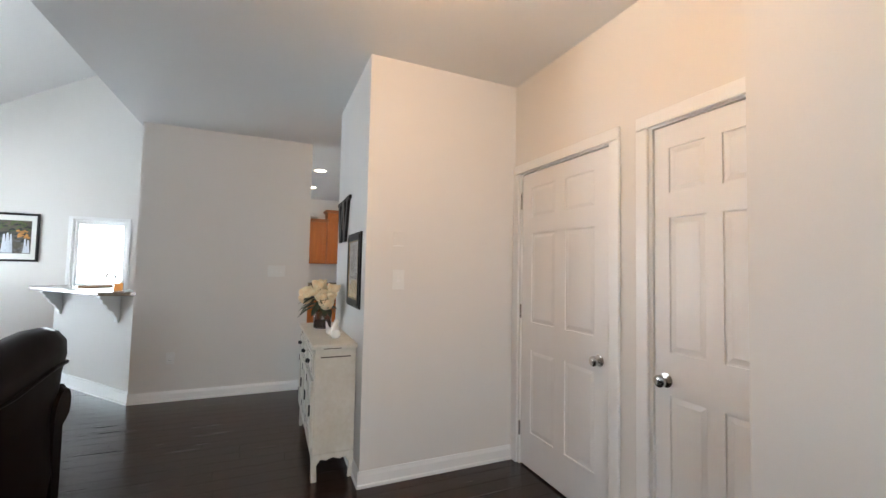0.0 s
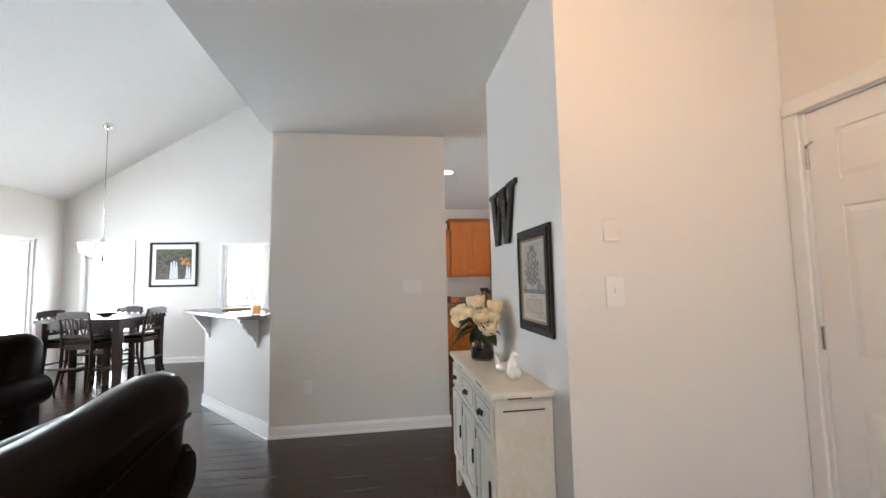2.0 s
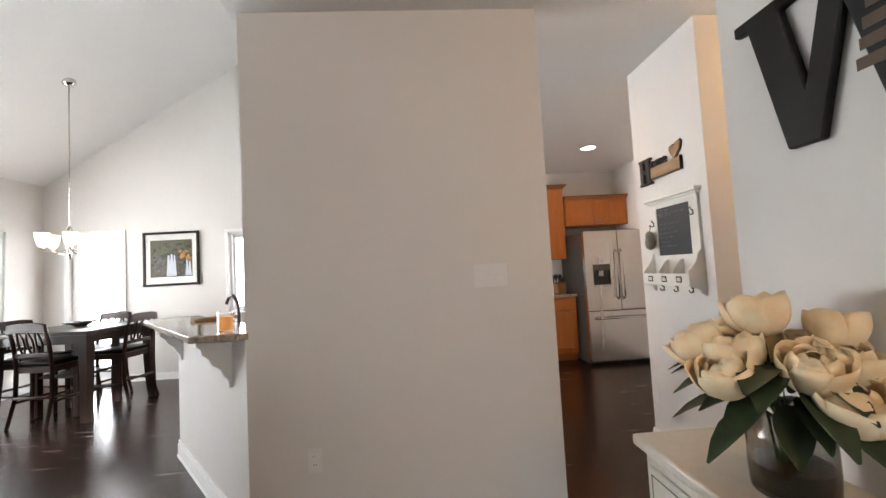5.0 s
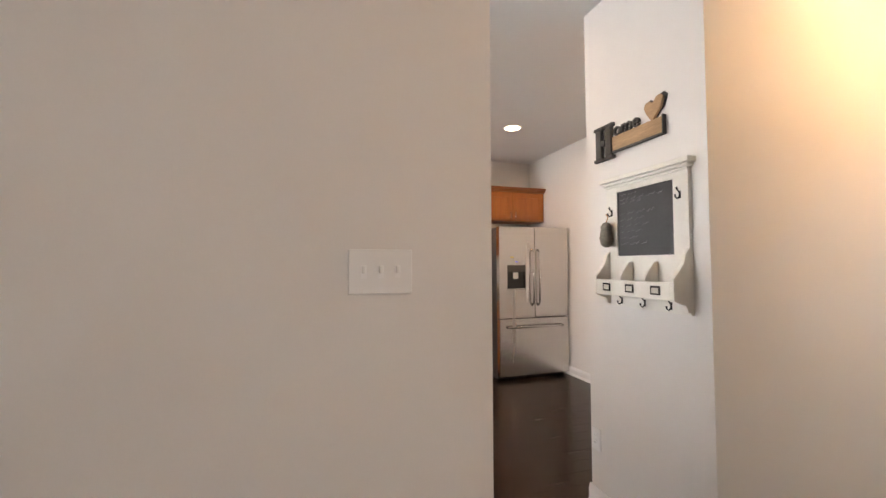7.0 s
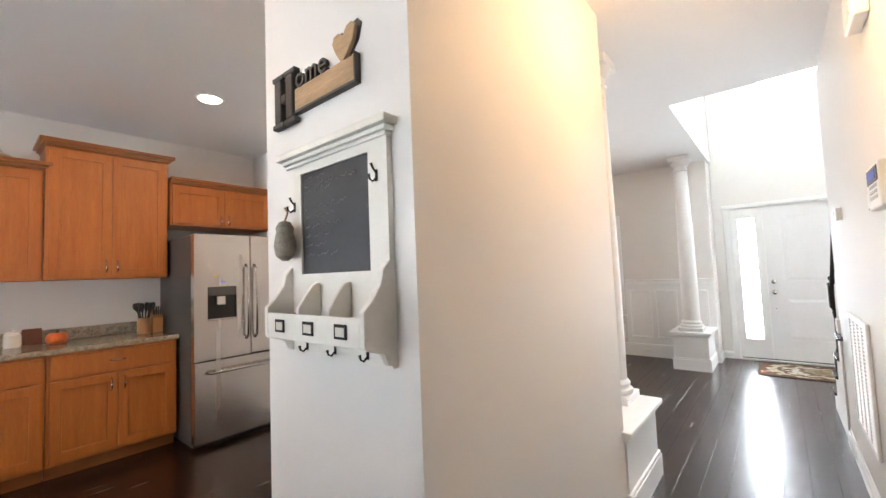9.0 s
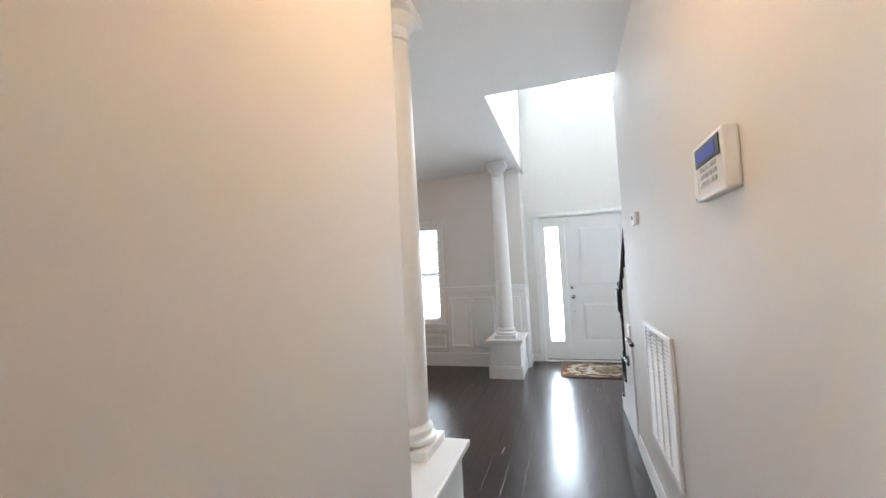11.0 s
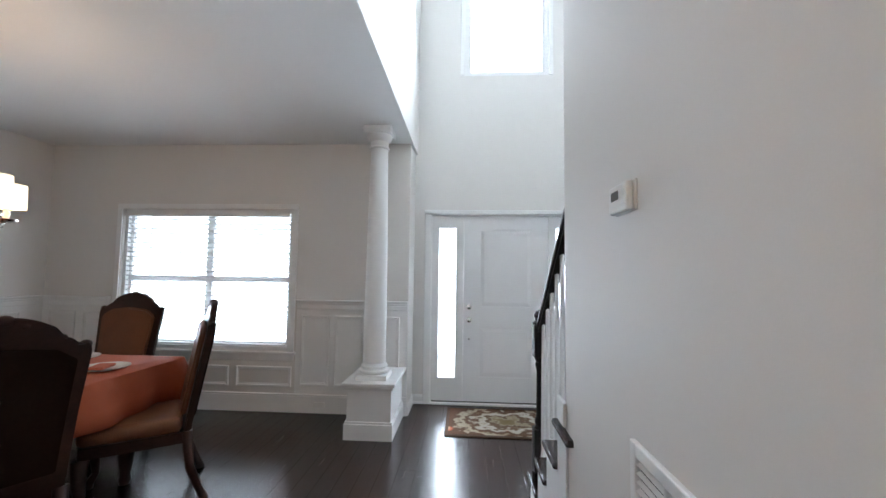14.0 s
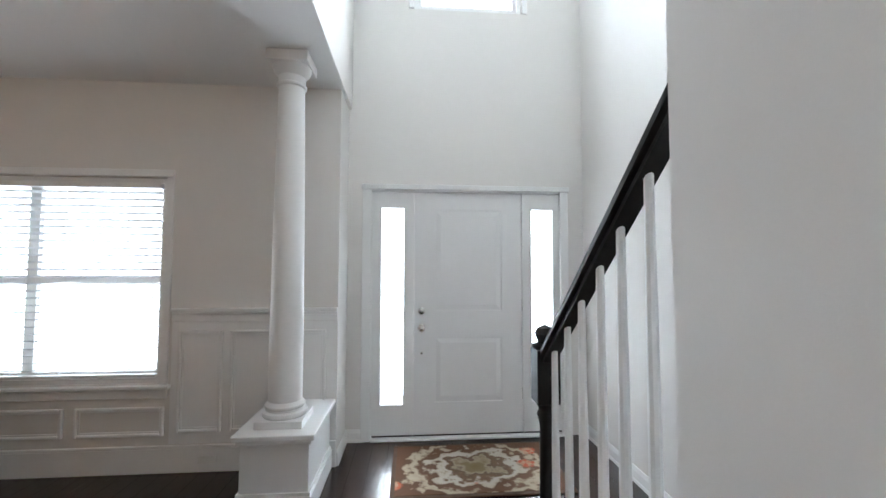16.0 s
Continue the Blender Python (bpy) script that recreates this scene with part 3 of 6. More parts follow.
# ---- wainscot of the dining room ----
def wainscot(name, boxes_list, at, rz):
    t = thing(name, at, rz, "white painted wainscot with chair rail and picture-frame panels", "wainscot", kind="structure")
    for a, b in boxes_list[0]:
        box("chair_rail", t, TRIM, (a, -0.042, 1.100), (b, -0.0005, 1.126), 0.007)
        box("rail_neck", t, TRIM, (a, -0.026, 1.080), (b, -0.0005, 1.0995), 0.006)
        box("rail_cap", t, TRIM, (a, -0.016, 1.030), (b, -0.0005, 1.0795), 0.005)
        box("field", t, TRIM, (a, -0.003, 0.19), (b, -0.0005, 1.0295), 0)
    for a, b in boxes_list[1]:
        box("base", t, TRIM, (a, -0.018, 0.0), (b, -0.0005, 0.165), 0.004)
        box("base_cap", t, TRIM, (a, -0.024, 0.166), (b, -0.0005, 0.186), 0.005)
    for a, b, c, e in boxes_list[2]:
        m = 0.022
        for lo, hi in (((a, c), (a + m, e)), ((b - m, c), (b, e)), ((a + m, c), (b - m, c + m)), ((a + m, e - m), (b - m, e))):
            box("panel_mould", t, TRIM, (lo[0], -0.024, lo[1]), (hi[0], -0.0031, hi[1]), 0.007)
        k = m + 0.012
        for lo, hi in (((a + m, c + m), (a + k, e - m)), ((b - k, c + m), (b - m, e - m)), ((a + k, c + m), (b - k, c + k)), ((a + k, e - k), (b - k, e - m))):
            box("inner_bead", t, TRIM, (lo[0], -0.011, lo[1]), (hi[0], -0.0031, hi[1]), 0.003)
    return t


# local x runs south from the north corner
wx = lambda y: NORTH - y
wainscot("wainscot", ([(wx(8.74), wx(7.98)), (wx(5.99), wx(4.85))], [(0.0, wx(4.85))],
         [(wx(8.66), wx(8.36), 0.27, 0.97), (wx(8.28), wx(8.00), 0.27, 0.97), (wx(5.94), wx(5.64), 0.27, 0.97), (wx(5.59), wx(5.30), 0.27, 0.97), (wx(5.24), wx(4.93), 0.27, 0.97),
          (wx(6.60), wx(6.02), 0.25, 0.45), (wx(7.25), wx(6.67), 0.25, 0.45), (wx(7.92), wx(7.32), 0.25, 0.45)]), (7.33, NORTH, 0), -90)
wainscot("wainscot", ([(0, 4.20)], [(0, 4.20)], [(0.12 + i * 0.66, 0.68 + i * 0.66, 0.27, 0.97) for i in range(6)]), (3.125, NORTH, 0), 0)
wainscot("wainscot", ([(0, 3.40)], [(0, 3.40)], [(0.10 + i * 0.66, 0.66 + i * 0.66, 0.27, 0.97) for i in range(5)]), (3.09, 5.30, 0), 90)


# ---- columns on pedestals ----
def column(x, y, ped):
    c = thing("column", (x, y, 0), 0, "white round tapered column on a panelled pedestal", "column", group="foyer columns")
    px0, px1, py0, py1 = ped
    box("pedestal", c, TRIM, (px0, py0, 0.0), (px1, py1, 0.44), 0.003)
    boxes("pedestal_base", c, TRIM, [((px0 - 0.018, py0 - 0.018, 0), (px1 + 0.018, py1 + 0.018, 0.13)), ((px0 - 0.012, py0 - 0.012, 0.131), (px1 + 0.012, py1 + 0.012, 0.15))])
    box("pedestal_mould", c, TRIM, (px0 - 0.018, py0 - 0.018, 0.415), (px1 + 0.018, py1 + 0.018, 0.441), 0.006)
    box("pedestal_cap", c, TRIM, (px0 - 0.038, py0 - 0.038, 0.442), (px1 + 0.038, py1 + 0.038, 0.475), 0.007)
    box("plinth", c, TRIM, (-0.136, -0.136, 0.476), (0.136, 0.136, 0.520), 0.004)
    prof = [(0.126, 0.521), (0.131, 0.528), (0.133, 0.538), (0.129, 0.550), (0.113, 0.558), (0.110, 0.570), (0.117, 0.577), (0.117, 0.588), (0.103, 0.604)]
    prof += [(0.0985 - 0.020 * max(0, (k - 2) / 10) ** 1.4, 0.61 + (2.54 - 0.61) * k / 12) for k in range(13)]
    prof += [(0.090, 2.545), (0.092, 2.556), (0.081, 2.566), (0.081, 2.61), (0.094, 2.622), (0.108, 2.640), (0.116, 2.660), (0.117, 2.672)]
    lathe("shaft", c, TRIM, prof, seg=40)
    box("abacus", c, TRIM, (-0.124, -0.124, 2.673), (0.124, 0.124, 2.738), 0.004)
    return c


column(3.605, 5.075, (-0.512, 0.125, -0.225, 0.206))
column(6.91, 5.085, (-0.185, 0.415, -0.19, 0.19))

# ---- staircase ----
stair = thing("staircase", (0, 0, 0), 0, "dark wood treads with white risers, balusters and dark handrail", "staircase", kind="structure")
RISE, RUN, X0 = 0.19, 0.24, 5.87
for i in range(14):
    xn, z = X0 - RUN * i, RISE * (i + 1)
    if z > 2.7:
        break
    front = 3.885 if xn > 5.03 else 3.73
    box("tread", stair, PLANK, (xn - RUN - 0.005 if xn - RUN > 5.03 else xn - RUN, 2.84, z - 0.028), (xn + 0.028, front, z), 0.010, label="dark stained tread")
    box("riser", stair, TRIM, (xn - 0.018, 2.84, z - RISE), (xn, 3.84 if xn > 5.03 else 3.73, z - 0.029), 0)
bm = prism_bm(bmesh.new(), [(5.85, 0.0), (5.85, 0.15)] + [q for i in range(1, 4) for q in ((X0 - 0.02 - RUN * i, RISE * i - 0.03), (X0 - 0.02 - RUN * i, RISE * (i + 1) - 0.03))] + [(4.985, 0.73), (4.985, 0.0)], 3.857, 3.868, "xz")
part("stringer", bm, TRIM, stair)
box("wall_cap", stair, TRIM, (5.010, 3.8562, 0.775), (5.130, 3.8715, 0.875), 0.004)
newel = thing("newel_post", (5.90, 3.80, 0.0), 0, "dark turned newel post at the stair foot", "newel post")
box("base_block", newel, BLACK, (-0.045, -0.045, 0.19), (0.045, 0.045, 0.45), 0.004)
lathe("turning", newel, BLACK, [(0.040, 0.45), (0.030, 0.47), (0.036, 0.49), (0.026, 0.53), (0.024, 0.80), (0.034, 0.84), (0.027, 0.86), (0.040, 0.885)], seg=20)
box("head_block", newel, BLACK, (-0.045, -0.045, 0.886), (0.045, 0.045, 1.09), 0.004)
lathe("finial", newel, BLACK, [(0.050, 1.091), (0.052, 1.105), (0.030, 1.115), (0.034, 1.130), (0.042, 1.150), (0.030, 1.172), (0.008, 1.182)], seg=20)
zr = lambda x: 1.360 + 0.84 * (5.48 - x)
bm = bmesh.new()
sec = [(-0.024, 0.0), (-0.022, 0.020), (-0.034, 0.030), (-0.034, 0.052), (-0.022, 0.066), (0, 0.072), (0.022, 0.066), (0.034, 0.052), (0.034, 0.030), (0.022, 0.020), (0.024, 0.0)]
ends = [[bm.verts.new((x, 3.80 + a, zr(x) + b)) for a, b in sec] for x in (5.86, 5.040)]
for i in range(len(sec)):
    j = (i + 1) % len(sec)
    bm.faces.new((ends[0][i], ends[0][j], ends[1][j], ends[1][i]))
bm.faces.new(ends[0])
bm.faces.new(list(reversed(ends[1])))
bmesh.ops.recalc_face_normals(bm, faces=bm.faces[:])
part("handrail", bm, BLACK, stair, "dark stained handrail")
for k, x in enumerate((5.795, 5.67, 5.555, 5.43, 5.315, 5.19)):
    i = int((X0 + 0.02 - x) / RUN)
    zb = RISE * (i + 1)
    zt = zr(x)
    bm = bmesh.new()
    add_box(bm, (x - 0.016, 3.784, zb), (x + 0.016, 3.816, zb + 0.14), 0.002, 1)
    lathe_bm(bm, [(0.014, zb + 0.14), (0.017, zb + 0.155), (0.013, zb + 0.17), (0.016, zb + 0.21), (0.011, zt + 0.01)], (x, 3.80, 0), 10)
    part("baluster", bm, TRIM, stair)

# ---- breakfast bar ----
D = Vector((-0.645, 0.764, 0))
NB = Vector((-0.764, -0.645, 0))
ang = math.degrees(math.atan2(D.y, D.x))
bar = thing("bar_half_wall", (-1.0, 4.78, 0), ang, "off-white half wall under a granite bar top", "half wall", kind="structure")
# local x along the wall, local +y to the living room
box("half_wall", bar, PAINT, (0.0, -0.12, 0), (1.60, 0.0, 1.035), 0)
bm = bmesh.new()
for x0b, x1b, y0b, y1b in ((-0.012, 1.618, 0.0005, 0.018), (1.6005, 1.618, -0.12, 0.0)):
    add_box(bm, (x0b, y0b, 0), (x1b, y1b, 0.02))
    add_box(bm, (x0b, y0b, 0.02), (x1b - (0.005 if x1b > 1.61 and y1b > 0.01 else 0), y1b - 0.005 if y1b > 0.01 else y1b, 0.105))
    add_box(bm, (x0b, y0b, 0.105), (x1b - 0.009, y1b - 0.009 if y1b > 0.01 else y1b, 0.130))
part("baseboard", bm, TRIM, bar)
top = thing("bar_top", (-1.0, 4.78, 1.036), ang, "polished granite bar top on corbels", "bar top", kind="structure")
prism("slab", top, GRANITE, [(0.02, -0.16), (1.68, -0.16), (1.68, 0.16), (1.62, 0.22), (0.16, 0.22), (-0.02, 0.04)], 0, 0.036, "xy", 0.006)
CORBEL = [(0, 0), (0.17, 0), (0.17, -0.03), (0.150, -0.045), (0.145, -0.075), (0.115, -0.10), (0.100, -0.135), (0.060, -0.165), (0.045, -0.20), (0.022, -0.225), (0.018, -0.27), (0, -0.27)]
for x in (0.22, 1.42):
    prism("corbel", bar, TRIM, [(0.0005 + a, 1.034 + b) for a, b in CORBEL], x, x + 0.06, "yz", 0.003, "white scrolled corbel")


# ---- kitchen ----
def pull(parent, x, z, vertical=True, label="brushed nickel pull"):
    a = 0.045
    pts = [(x, 0.0, z - a), (x, -0.022, z - a + 0.008), (x, -0.026, z), (x, -0.022, z + a - 0.008), (x, 0.0, z + a)] if vertical else [(x - a, 0.0, z), (x - a + 0.008, -0.022, z), (x, -0.026, z), (x + a - 0.008, -0.022, z), (x + a, 0.0, z)]
    return tube("handle", parent, CHROME, pts, 0.0055, 8, label)


def cabinet_door(parent, x0, x1, z0, z1, handle=None, name="door"):
    w, h = x1 - x0, z1 - z0
    r = 0.055 if h > 0.25 else 0.0
    holes = [(r, w - r, r, h - r)] if r else []
    bm = panelled_bm(w, h, 0.020, holes)
    bmesh.ops.translate(bm, verts=bm.verts[:], vec=(x0, -0.020, z0))
    d = part(name, bm, MAPLE, parent)
    if r:
        box("panel", d, MAPLE, (x0 + r, -0.010, z0 + r), (x1 - r, -0.004, z1 - r), 0)
        for q in (((x0 + r, -0.018, z0 + r), (x0 + r + 0.008, -0.010, z1 - r)), ((x1 - r - 0.008, -0.018, z0 + r), (x1 - r, -0.010, z1 - r)), ((x0 + r + 0.008, -0.018, z0 + r), (x1 - r - 0.008, -0.010, z0 + r + 0.008)), ((x0 + r + 0.008, -0.018, z1 - r - 0.008), (x1 - r - 0.008, -0.010, z1 - r))):
            box("bead", d, MAPLE, *q, 0.002)
    if handle:
        hd = pull(d, *handle)
        hd.location = (0, -0.020, 0)
    return d


def wall_cabinet(x0, x1, y, z0, z1, crown=0.055, label="honey maple wall cabinet with two recessed-panel doors"):
    c = thing("wall_cabinet", (x0, y, z0), 0, label, "cabinet", group="kitchen wall cabinets")
    w, h = x1 - x0, z1 - z0
    depth = NORTH - y - 0.001
    box("body", c, MAPLE, (0, 0, 0), (w, depth, h), 0.002)
    zh = 0.10 if h > 0.5 else 0.07
    cabinet_door(c, 0.018, w / 2 - 0.002, 0.018, h - 0.018, (w / 2 - 0.035, zh))
    cabinet_door(c, w / 2 + 0.002, w - 0.018, 0.018, h - 0.018, (w / 2 + 0.035, zh))
    bm = bmesh.new()
    for out, za, zb in ((0.006, 0.0, 0.015), (0.022, 0.015, 0.032), (0.042, 0.032, crown)):
        add_box(bm, (-out if x0 < 2.0 else 0, -0.022 - out, h + za), (w + (out if x1 < 2.1 else 0), depth, h + zb))
    part("crown", bm, MAPLED, c, "darker maple crown moulding")
    return c


wall_cabinet(0.53, 1.235, 8.40, 1.40, 2.235)
wall_cabinet(1.24, 2.03, 8.37, 1.40, 2.425, label="tall honey maple wall cabinet with two recessed-panel doors")
wall_cabinet(2.045, 2.975, 8.37, 1.87, 2.25, label="short honey maple cabinet above the refrigerator")


def base_cabinet(x0, x1, label="honey maple base cabinet with drawer and two doors"):
    c = thing("base_cabinet", (x0, 8.14, 0), 0, label, "cabinet", group="kitchen base cabinets")
    w = x1 - x0
    box("body", c, MAPLE, (0, 0, 0.10), (w, 0.595, 0.874), 0.002)
    box("toe_kick", c, MAPLED, (0, 0.07, 0), (w, 0.59, 0.0995), 0)
    d = cabinet_door(c, 0.02, w - 0.02, 0.70, 0.855, None, "drawer")
    hd = pull(d, w / 2, 0.778, False)
    hd.location = (0, -0.020, 0)
    cabinet_door(c, 0.02, w / 2 - 0.002, 0.13, 0.68, (w / 2 - 0.04, 0.60))
    cabinet_door(c, w / 2 + 0.002, w - 0.02, 0.13, 0.68, (w / 2 + 0.04, 0.60))
    return c


base_cabinet(-0.20, 0.515)
base_cabinet(0.52, 1.235)
base_cabinet(1.24, 2.03)
ct = thing("countertop", (0, 0, 0), 0, "speckled tan granite countertop with low backsplash", "countertop", kind="structure")
box("slab", ct, GRANITE, (-0.22, 8.105, 0.875), (2.04, 8.738, 0.913), 0.006)
box("backsplash", ct, GRANITE, (-0.22, 8.715, 0.914), (2.04, 8.739, 1.01), 0.004)

fr = thing("refrigerator", (2.055, 7.81, 0.0), 0, "stainless french-door refrigerator with water dispenser", "refrigerator")
box("body", fr, STEELD, (0, 0.075, 0.035), (0.90, 0.86, 1.735), 0.006)
box("toe_grille", fr, BLACKP, (0.02, 0.10, 0.0), (0.88, 0.80, 0.0345), 0)
ld = part("door", (lambda bm: (bmesh.ops.translate(bm, verts=bm.verts[:], vec=(0, 0, 0.70)), bm)[1])(panelled_bm(0.447, 1.04, 0.072, [(0.10, 0.33, 0.32, 0.60)])), STEEL, fr, "stainless door with dispenser")
box("dispenser_back", ld, BLACKP, (0.10, 0.050, 1.02), (0.33, 0.0715, 1.30), 0)
box("dispenser_panel", ld, STEELD, (0.10, 0.001, 1.225), (0.33, 0.050, 1.30), 0.002)
box("dispenser_spout", ld, CHROME, (0.175, 0.012, 1.14), (0.25, 0.049, 1.224), 0.01)
box("drip_tray", ld, CHROME, (0.105, 0.004, 1.021), (0.325, 0.049, 1.035), 0.003)
box("display", ld, SCREEN, (0.20, -0.002, 1.335), (0.24, -0.0003, 1.343), 0)
box("energy_label", ld, material("yellow_label", (0.75, 0.55, 0.05), 0.5, bump=0), (0.14, -0.0015, 1.385), (0.18, -0.0003, 1.397), 0)
rd = box("door", fr, STEEL, (0.453, 0, 0.70), (0.90, 0.072, 1.74), 0.008)
dr = box("freezer_drawer", fr, STEEL, (0, 0, 0.045), (0.90, 0.072, 0.69), 0.008)
for p, x in ((ld, 0.412), (rd, 0.488)):
    tube("handle", p, CHROME, [(x, 0.0, 0.84), (x, -0.045, 0.87), (x, -0.062, 1.16), (x, -0.045, 1.45), (x, 0.0, 1.48)], 0.012, 10, "curved bar handle")
tube("handle", dr, CHROME, [(0.09, 0.0, 0.60), (0.11, -0.05, 0.60), (0.45, -0.062, 0.605), (0.79, -0.05, 0.60), (0.81, 0.0, 0.60)], 0.012, 10, "curved bar handle")

pk = thing("pumpkin", (1.33, 8.47, 0.913), 0, "small bright orange ceramic pumpkin on the counter", "pumpkin")
ORANGE = material("orange_glaze", (0.75, 0.16, 0.03), 0.3, vary=0.08, bump=0.02)
bm = bmesh.new()
for i in range(8):
    a = 2 * math.pi * i / 8
    made = bmesh.ops.create_uvsphere(bm, u_segments=12, v_segments=8, radius=0.042)["verts"]
    for v in made:
        v.co = Vector((v.co.x * 0.9 + 0.028 * math.cos(a), v.co.y * 0.9 + 0.028 * math.sin(a), v.co.z * 1.05 + 0.044))
smooth(part("gourd", bm, ORANGE, pk))
tube("stem", pk, DARKEDGE, [(0, 0, 0.082), (0.004, 0, 0.10), (0.014, 0, 0.112)], [0.010, 0.007, 0.006])
WOOD = material("light_wood", (0.42, 0.22, 0.09), 0.45, vary=0.12, stretch=(4, 4, 0.6))
crock = thing("utensil_crock", (1.88, 8.46, 0.913), 0, "tan stoneware crock holding dark cooking utensils", "utensil crock")
lathe("crock", crock, WOOD, [(0.042, 0.0), (0.050, 0.01), (0.048, 0.13), (0.052, 0.14), (0.045, 0.14), (0.042, 0.03)], seg=20)
for i in range(6):
    a = i * 1.05
    ut = tube("utensil", crock, BLACKP, [(0.02 * math.cos(a), 0.02 * math.sin(a), 0.06), (0.045 * math.cos(a), 0.045 * math.sin(a), 0.19), (0.062 * math.cos(a), 0.062 * math.sin(a), 0.235), (0.068 * math.cos(a), 0.068 * math.sin(a), 0.27)], [0.005, 0.006, 0.022, 0.014])
kb = thing("knife_block", (1.985, 8.56, 0.913), 0, "slanted wooden knife block with black handles", "knife block")
prism("block", kb, WOOD, [(-0.09, 0), (0.06, 0), (0.08, 0.10), (-0.02, 0.20), (-0.09, 0.13)], -0.04, 0.04, "yz", 0.004)
for i in range(4):
    box("knife_handle", kb, BLACKP, (-0.030 + i * 0.017, -0.075, 0.155), (-0.020 + i * 0.017, -0.055, 0.23), 0.003)
for k, (x, col, r, h) in enumerate(((0.60, (0.16, 0.16, 0.02), 0.034, 0.20), (0.665, (0.035, 0.05, 0.012), 0.040, 0.23), (0.73, (0.10, 0.09, 0.02), 0.030, 0.19))):
    b = thing("oil_bottle", (x, 8.52 + 0.03 * (k % 2), 0.913), 0, "slim olive oil bottle with dark stopper", "bottle", group="oil bottles")
    lathe("bottle", b, material("bottle_glass", col, 0.08, bump=0), [(r, 0), (r, h * 0.6), (r * 0.45, h * 0.75), (r * 0.4, h)], seg=16)
    lathe("stopper", b, BLACKP, [(r * 0.42, h), (r * 0.42, h + 0.03), (r * 0.2, h + 0.04)], seg=12)
cn = thing("canister", (1.10, 8.58, 0.913), 0, "cream ceramic canister beside a framed plaque", "canister")
lathe("jar", cn, CERAMIC, [(0.045, 0), (0.050, 0.02), (0.048, 0.09), (0.040, 0.10)], seg=20)
lathe("lid", cn, CERAMIC, [(0.044, 0.1005), (0.040, 0.112), (0.012, 0.118), (0.014, 0.132), (0.004, 0.136)], seg=20)
pq = thing("wood_plaque", (1.21, 8.62, 0.913), 0, "small dark red wooden plaque leaning on the backsplash", "plaque")
prism("board", pq, material("plaque_red", (0.16, 0.045, 0.02), 0.5), [(0.0, 0), (0.015, 0), (0.055, 0.12), (0.040, 0.12)], -0.055, 0.055, "yz", 0.003)
pl = thing("platter", (0.90, 8.55, 2.292), 0, "white oval serving dish on top of the cabinet", "platter")
ob = lathe("dish", pl, CERAMIC, [(0.05, 0.0), (0.10, 0.008), (0.165, 0.035), (0.170, 0.045), (0.150, 0.038), (0.06, 0.014)], seg=28)
lathe("cover", pl, CERAMIC, [(0.145, 0.046), (0.120, 0.082), (0.060, 0.105), (0.020, 0.112), (0.022, 0.13), (0.006, 0.135)], seg=28)

# sink run behind the bar
sk = thing("sink_cabinet", (-1.0, 4.78, 0), ang, "honey maple sink cabinet behind the half wall", "cabinet")
box("body", sk, MAPLE, (0.16, -0.72, 0.0), (1.58, -0.125, 0.874), 0.002)
box("counter", sk, GRANITE, (0.14, -0.75, 0.875), (1.60, -0.1225, 0.913), 0.004)
fa = thing("faucet", (-1.33, 5.47, 0.913), 0, "dark bronze gooseneck kitchen faucet", "faucet")
lathe("base", fa, BLACKP, [(0.026, 0), (0.024, 0.03), (0.014, 0.05)], seg=16)
tube("spout", fa, BLACKP, [(0, 0, 0.04), (0, 0, 0.20), (-0.01, 0.01, 0.28), (-0.05, 0.04, 0.325), (-0.10, 0.08, 0.315), (-0.125, 0.10, 0.27)], 0.011, 10)
tube("lever", fa, BLACKP, [(0.02, 0, 0.05), (0.07, 0.02, 0.08)], 0.007)
cd = thing("candle_jar", (-1.165, 4.935, 1.072), 0, "orange wax candle in a glass jar on the bar", "candle")
# unlit candle: a faint glow is put into the wax colour
lathe("wax", cd, glow("orange_wax", (0.85, 0.36, 0.08), 0.25), [(0.036, 0.004), (0.036, 0.075)], seg=24)
jar = lathe("jar", cd, clear_glass("jar_glass"), [(0.041, 0), (0.041, 0.10), (0.038, 0.10), (0.038, 0.003)], seg=24)
jar.visible_shadow = False
bw = thing("wooden_tray", (-1.55, 5.62, 1.072), 35, "flat brown wooden tray on the bar top", "tray")
prism("tray", bw, WOOD, [(-0.14, -0.06), (0.14, -0.06), (0.16, 0.0), (0.14, 0.06), (-0.14, 0.06), (-0.16, 0)], 0, 0.022, "xy", 0.006)


# ---- small fixtures ----
def plate(name, at, rz, w, h, label, category, toggles=0, outlet=False):
    p = thing(name, at, rz, label, category)
    box("plate", p, WHITEP, (-w / 2, -0.0070, -h / 2), (w / 2, -0.0005, h / 2), 0.0045)
    for i in range(toggles):
        x = (i - (toggles - 1) / 2) * 0.046
        box("toggle", p, WHITEP, (x - 0.005, -0.018, -0.004), (x + 0.005, -0.007, 0.016), 0.002)
        box("toggle_slot", p, TRIM, (x - 0.008, -0.0085, -0.018), (x + 0.008, -0.0072, 0.018), 0)
    if outlet:
        for z in (-0.02, 0.02):
            s = box("socket", p, TRIM, (-0.017, -0.0095, z - 0.014), (0.017, -0.0072, z + 0.014), 0.003)
            for x in (-0.006, 0.006):
                box("slot", s, BLACKP, (x - 0.001, -0.0100, z - 0.004), (x + 0.001, -0.0096, z + 0.005), 0)
    return p


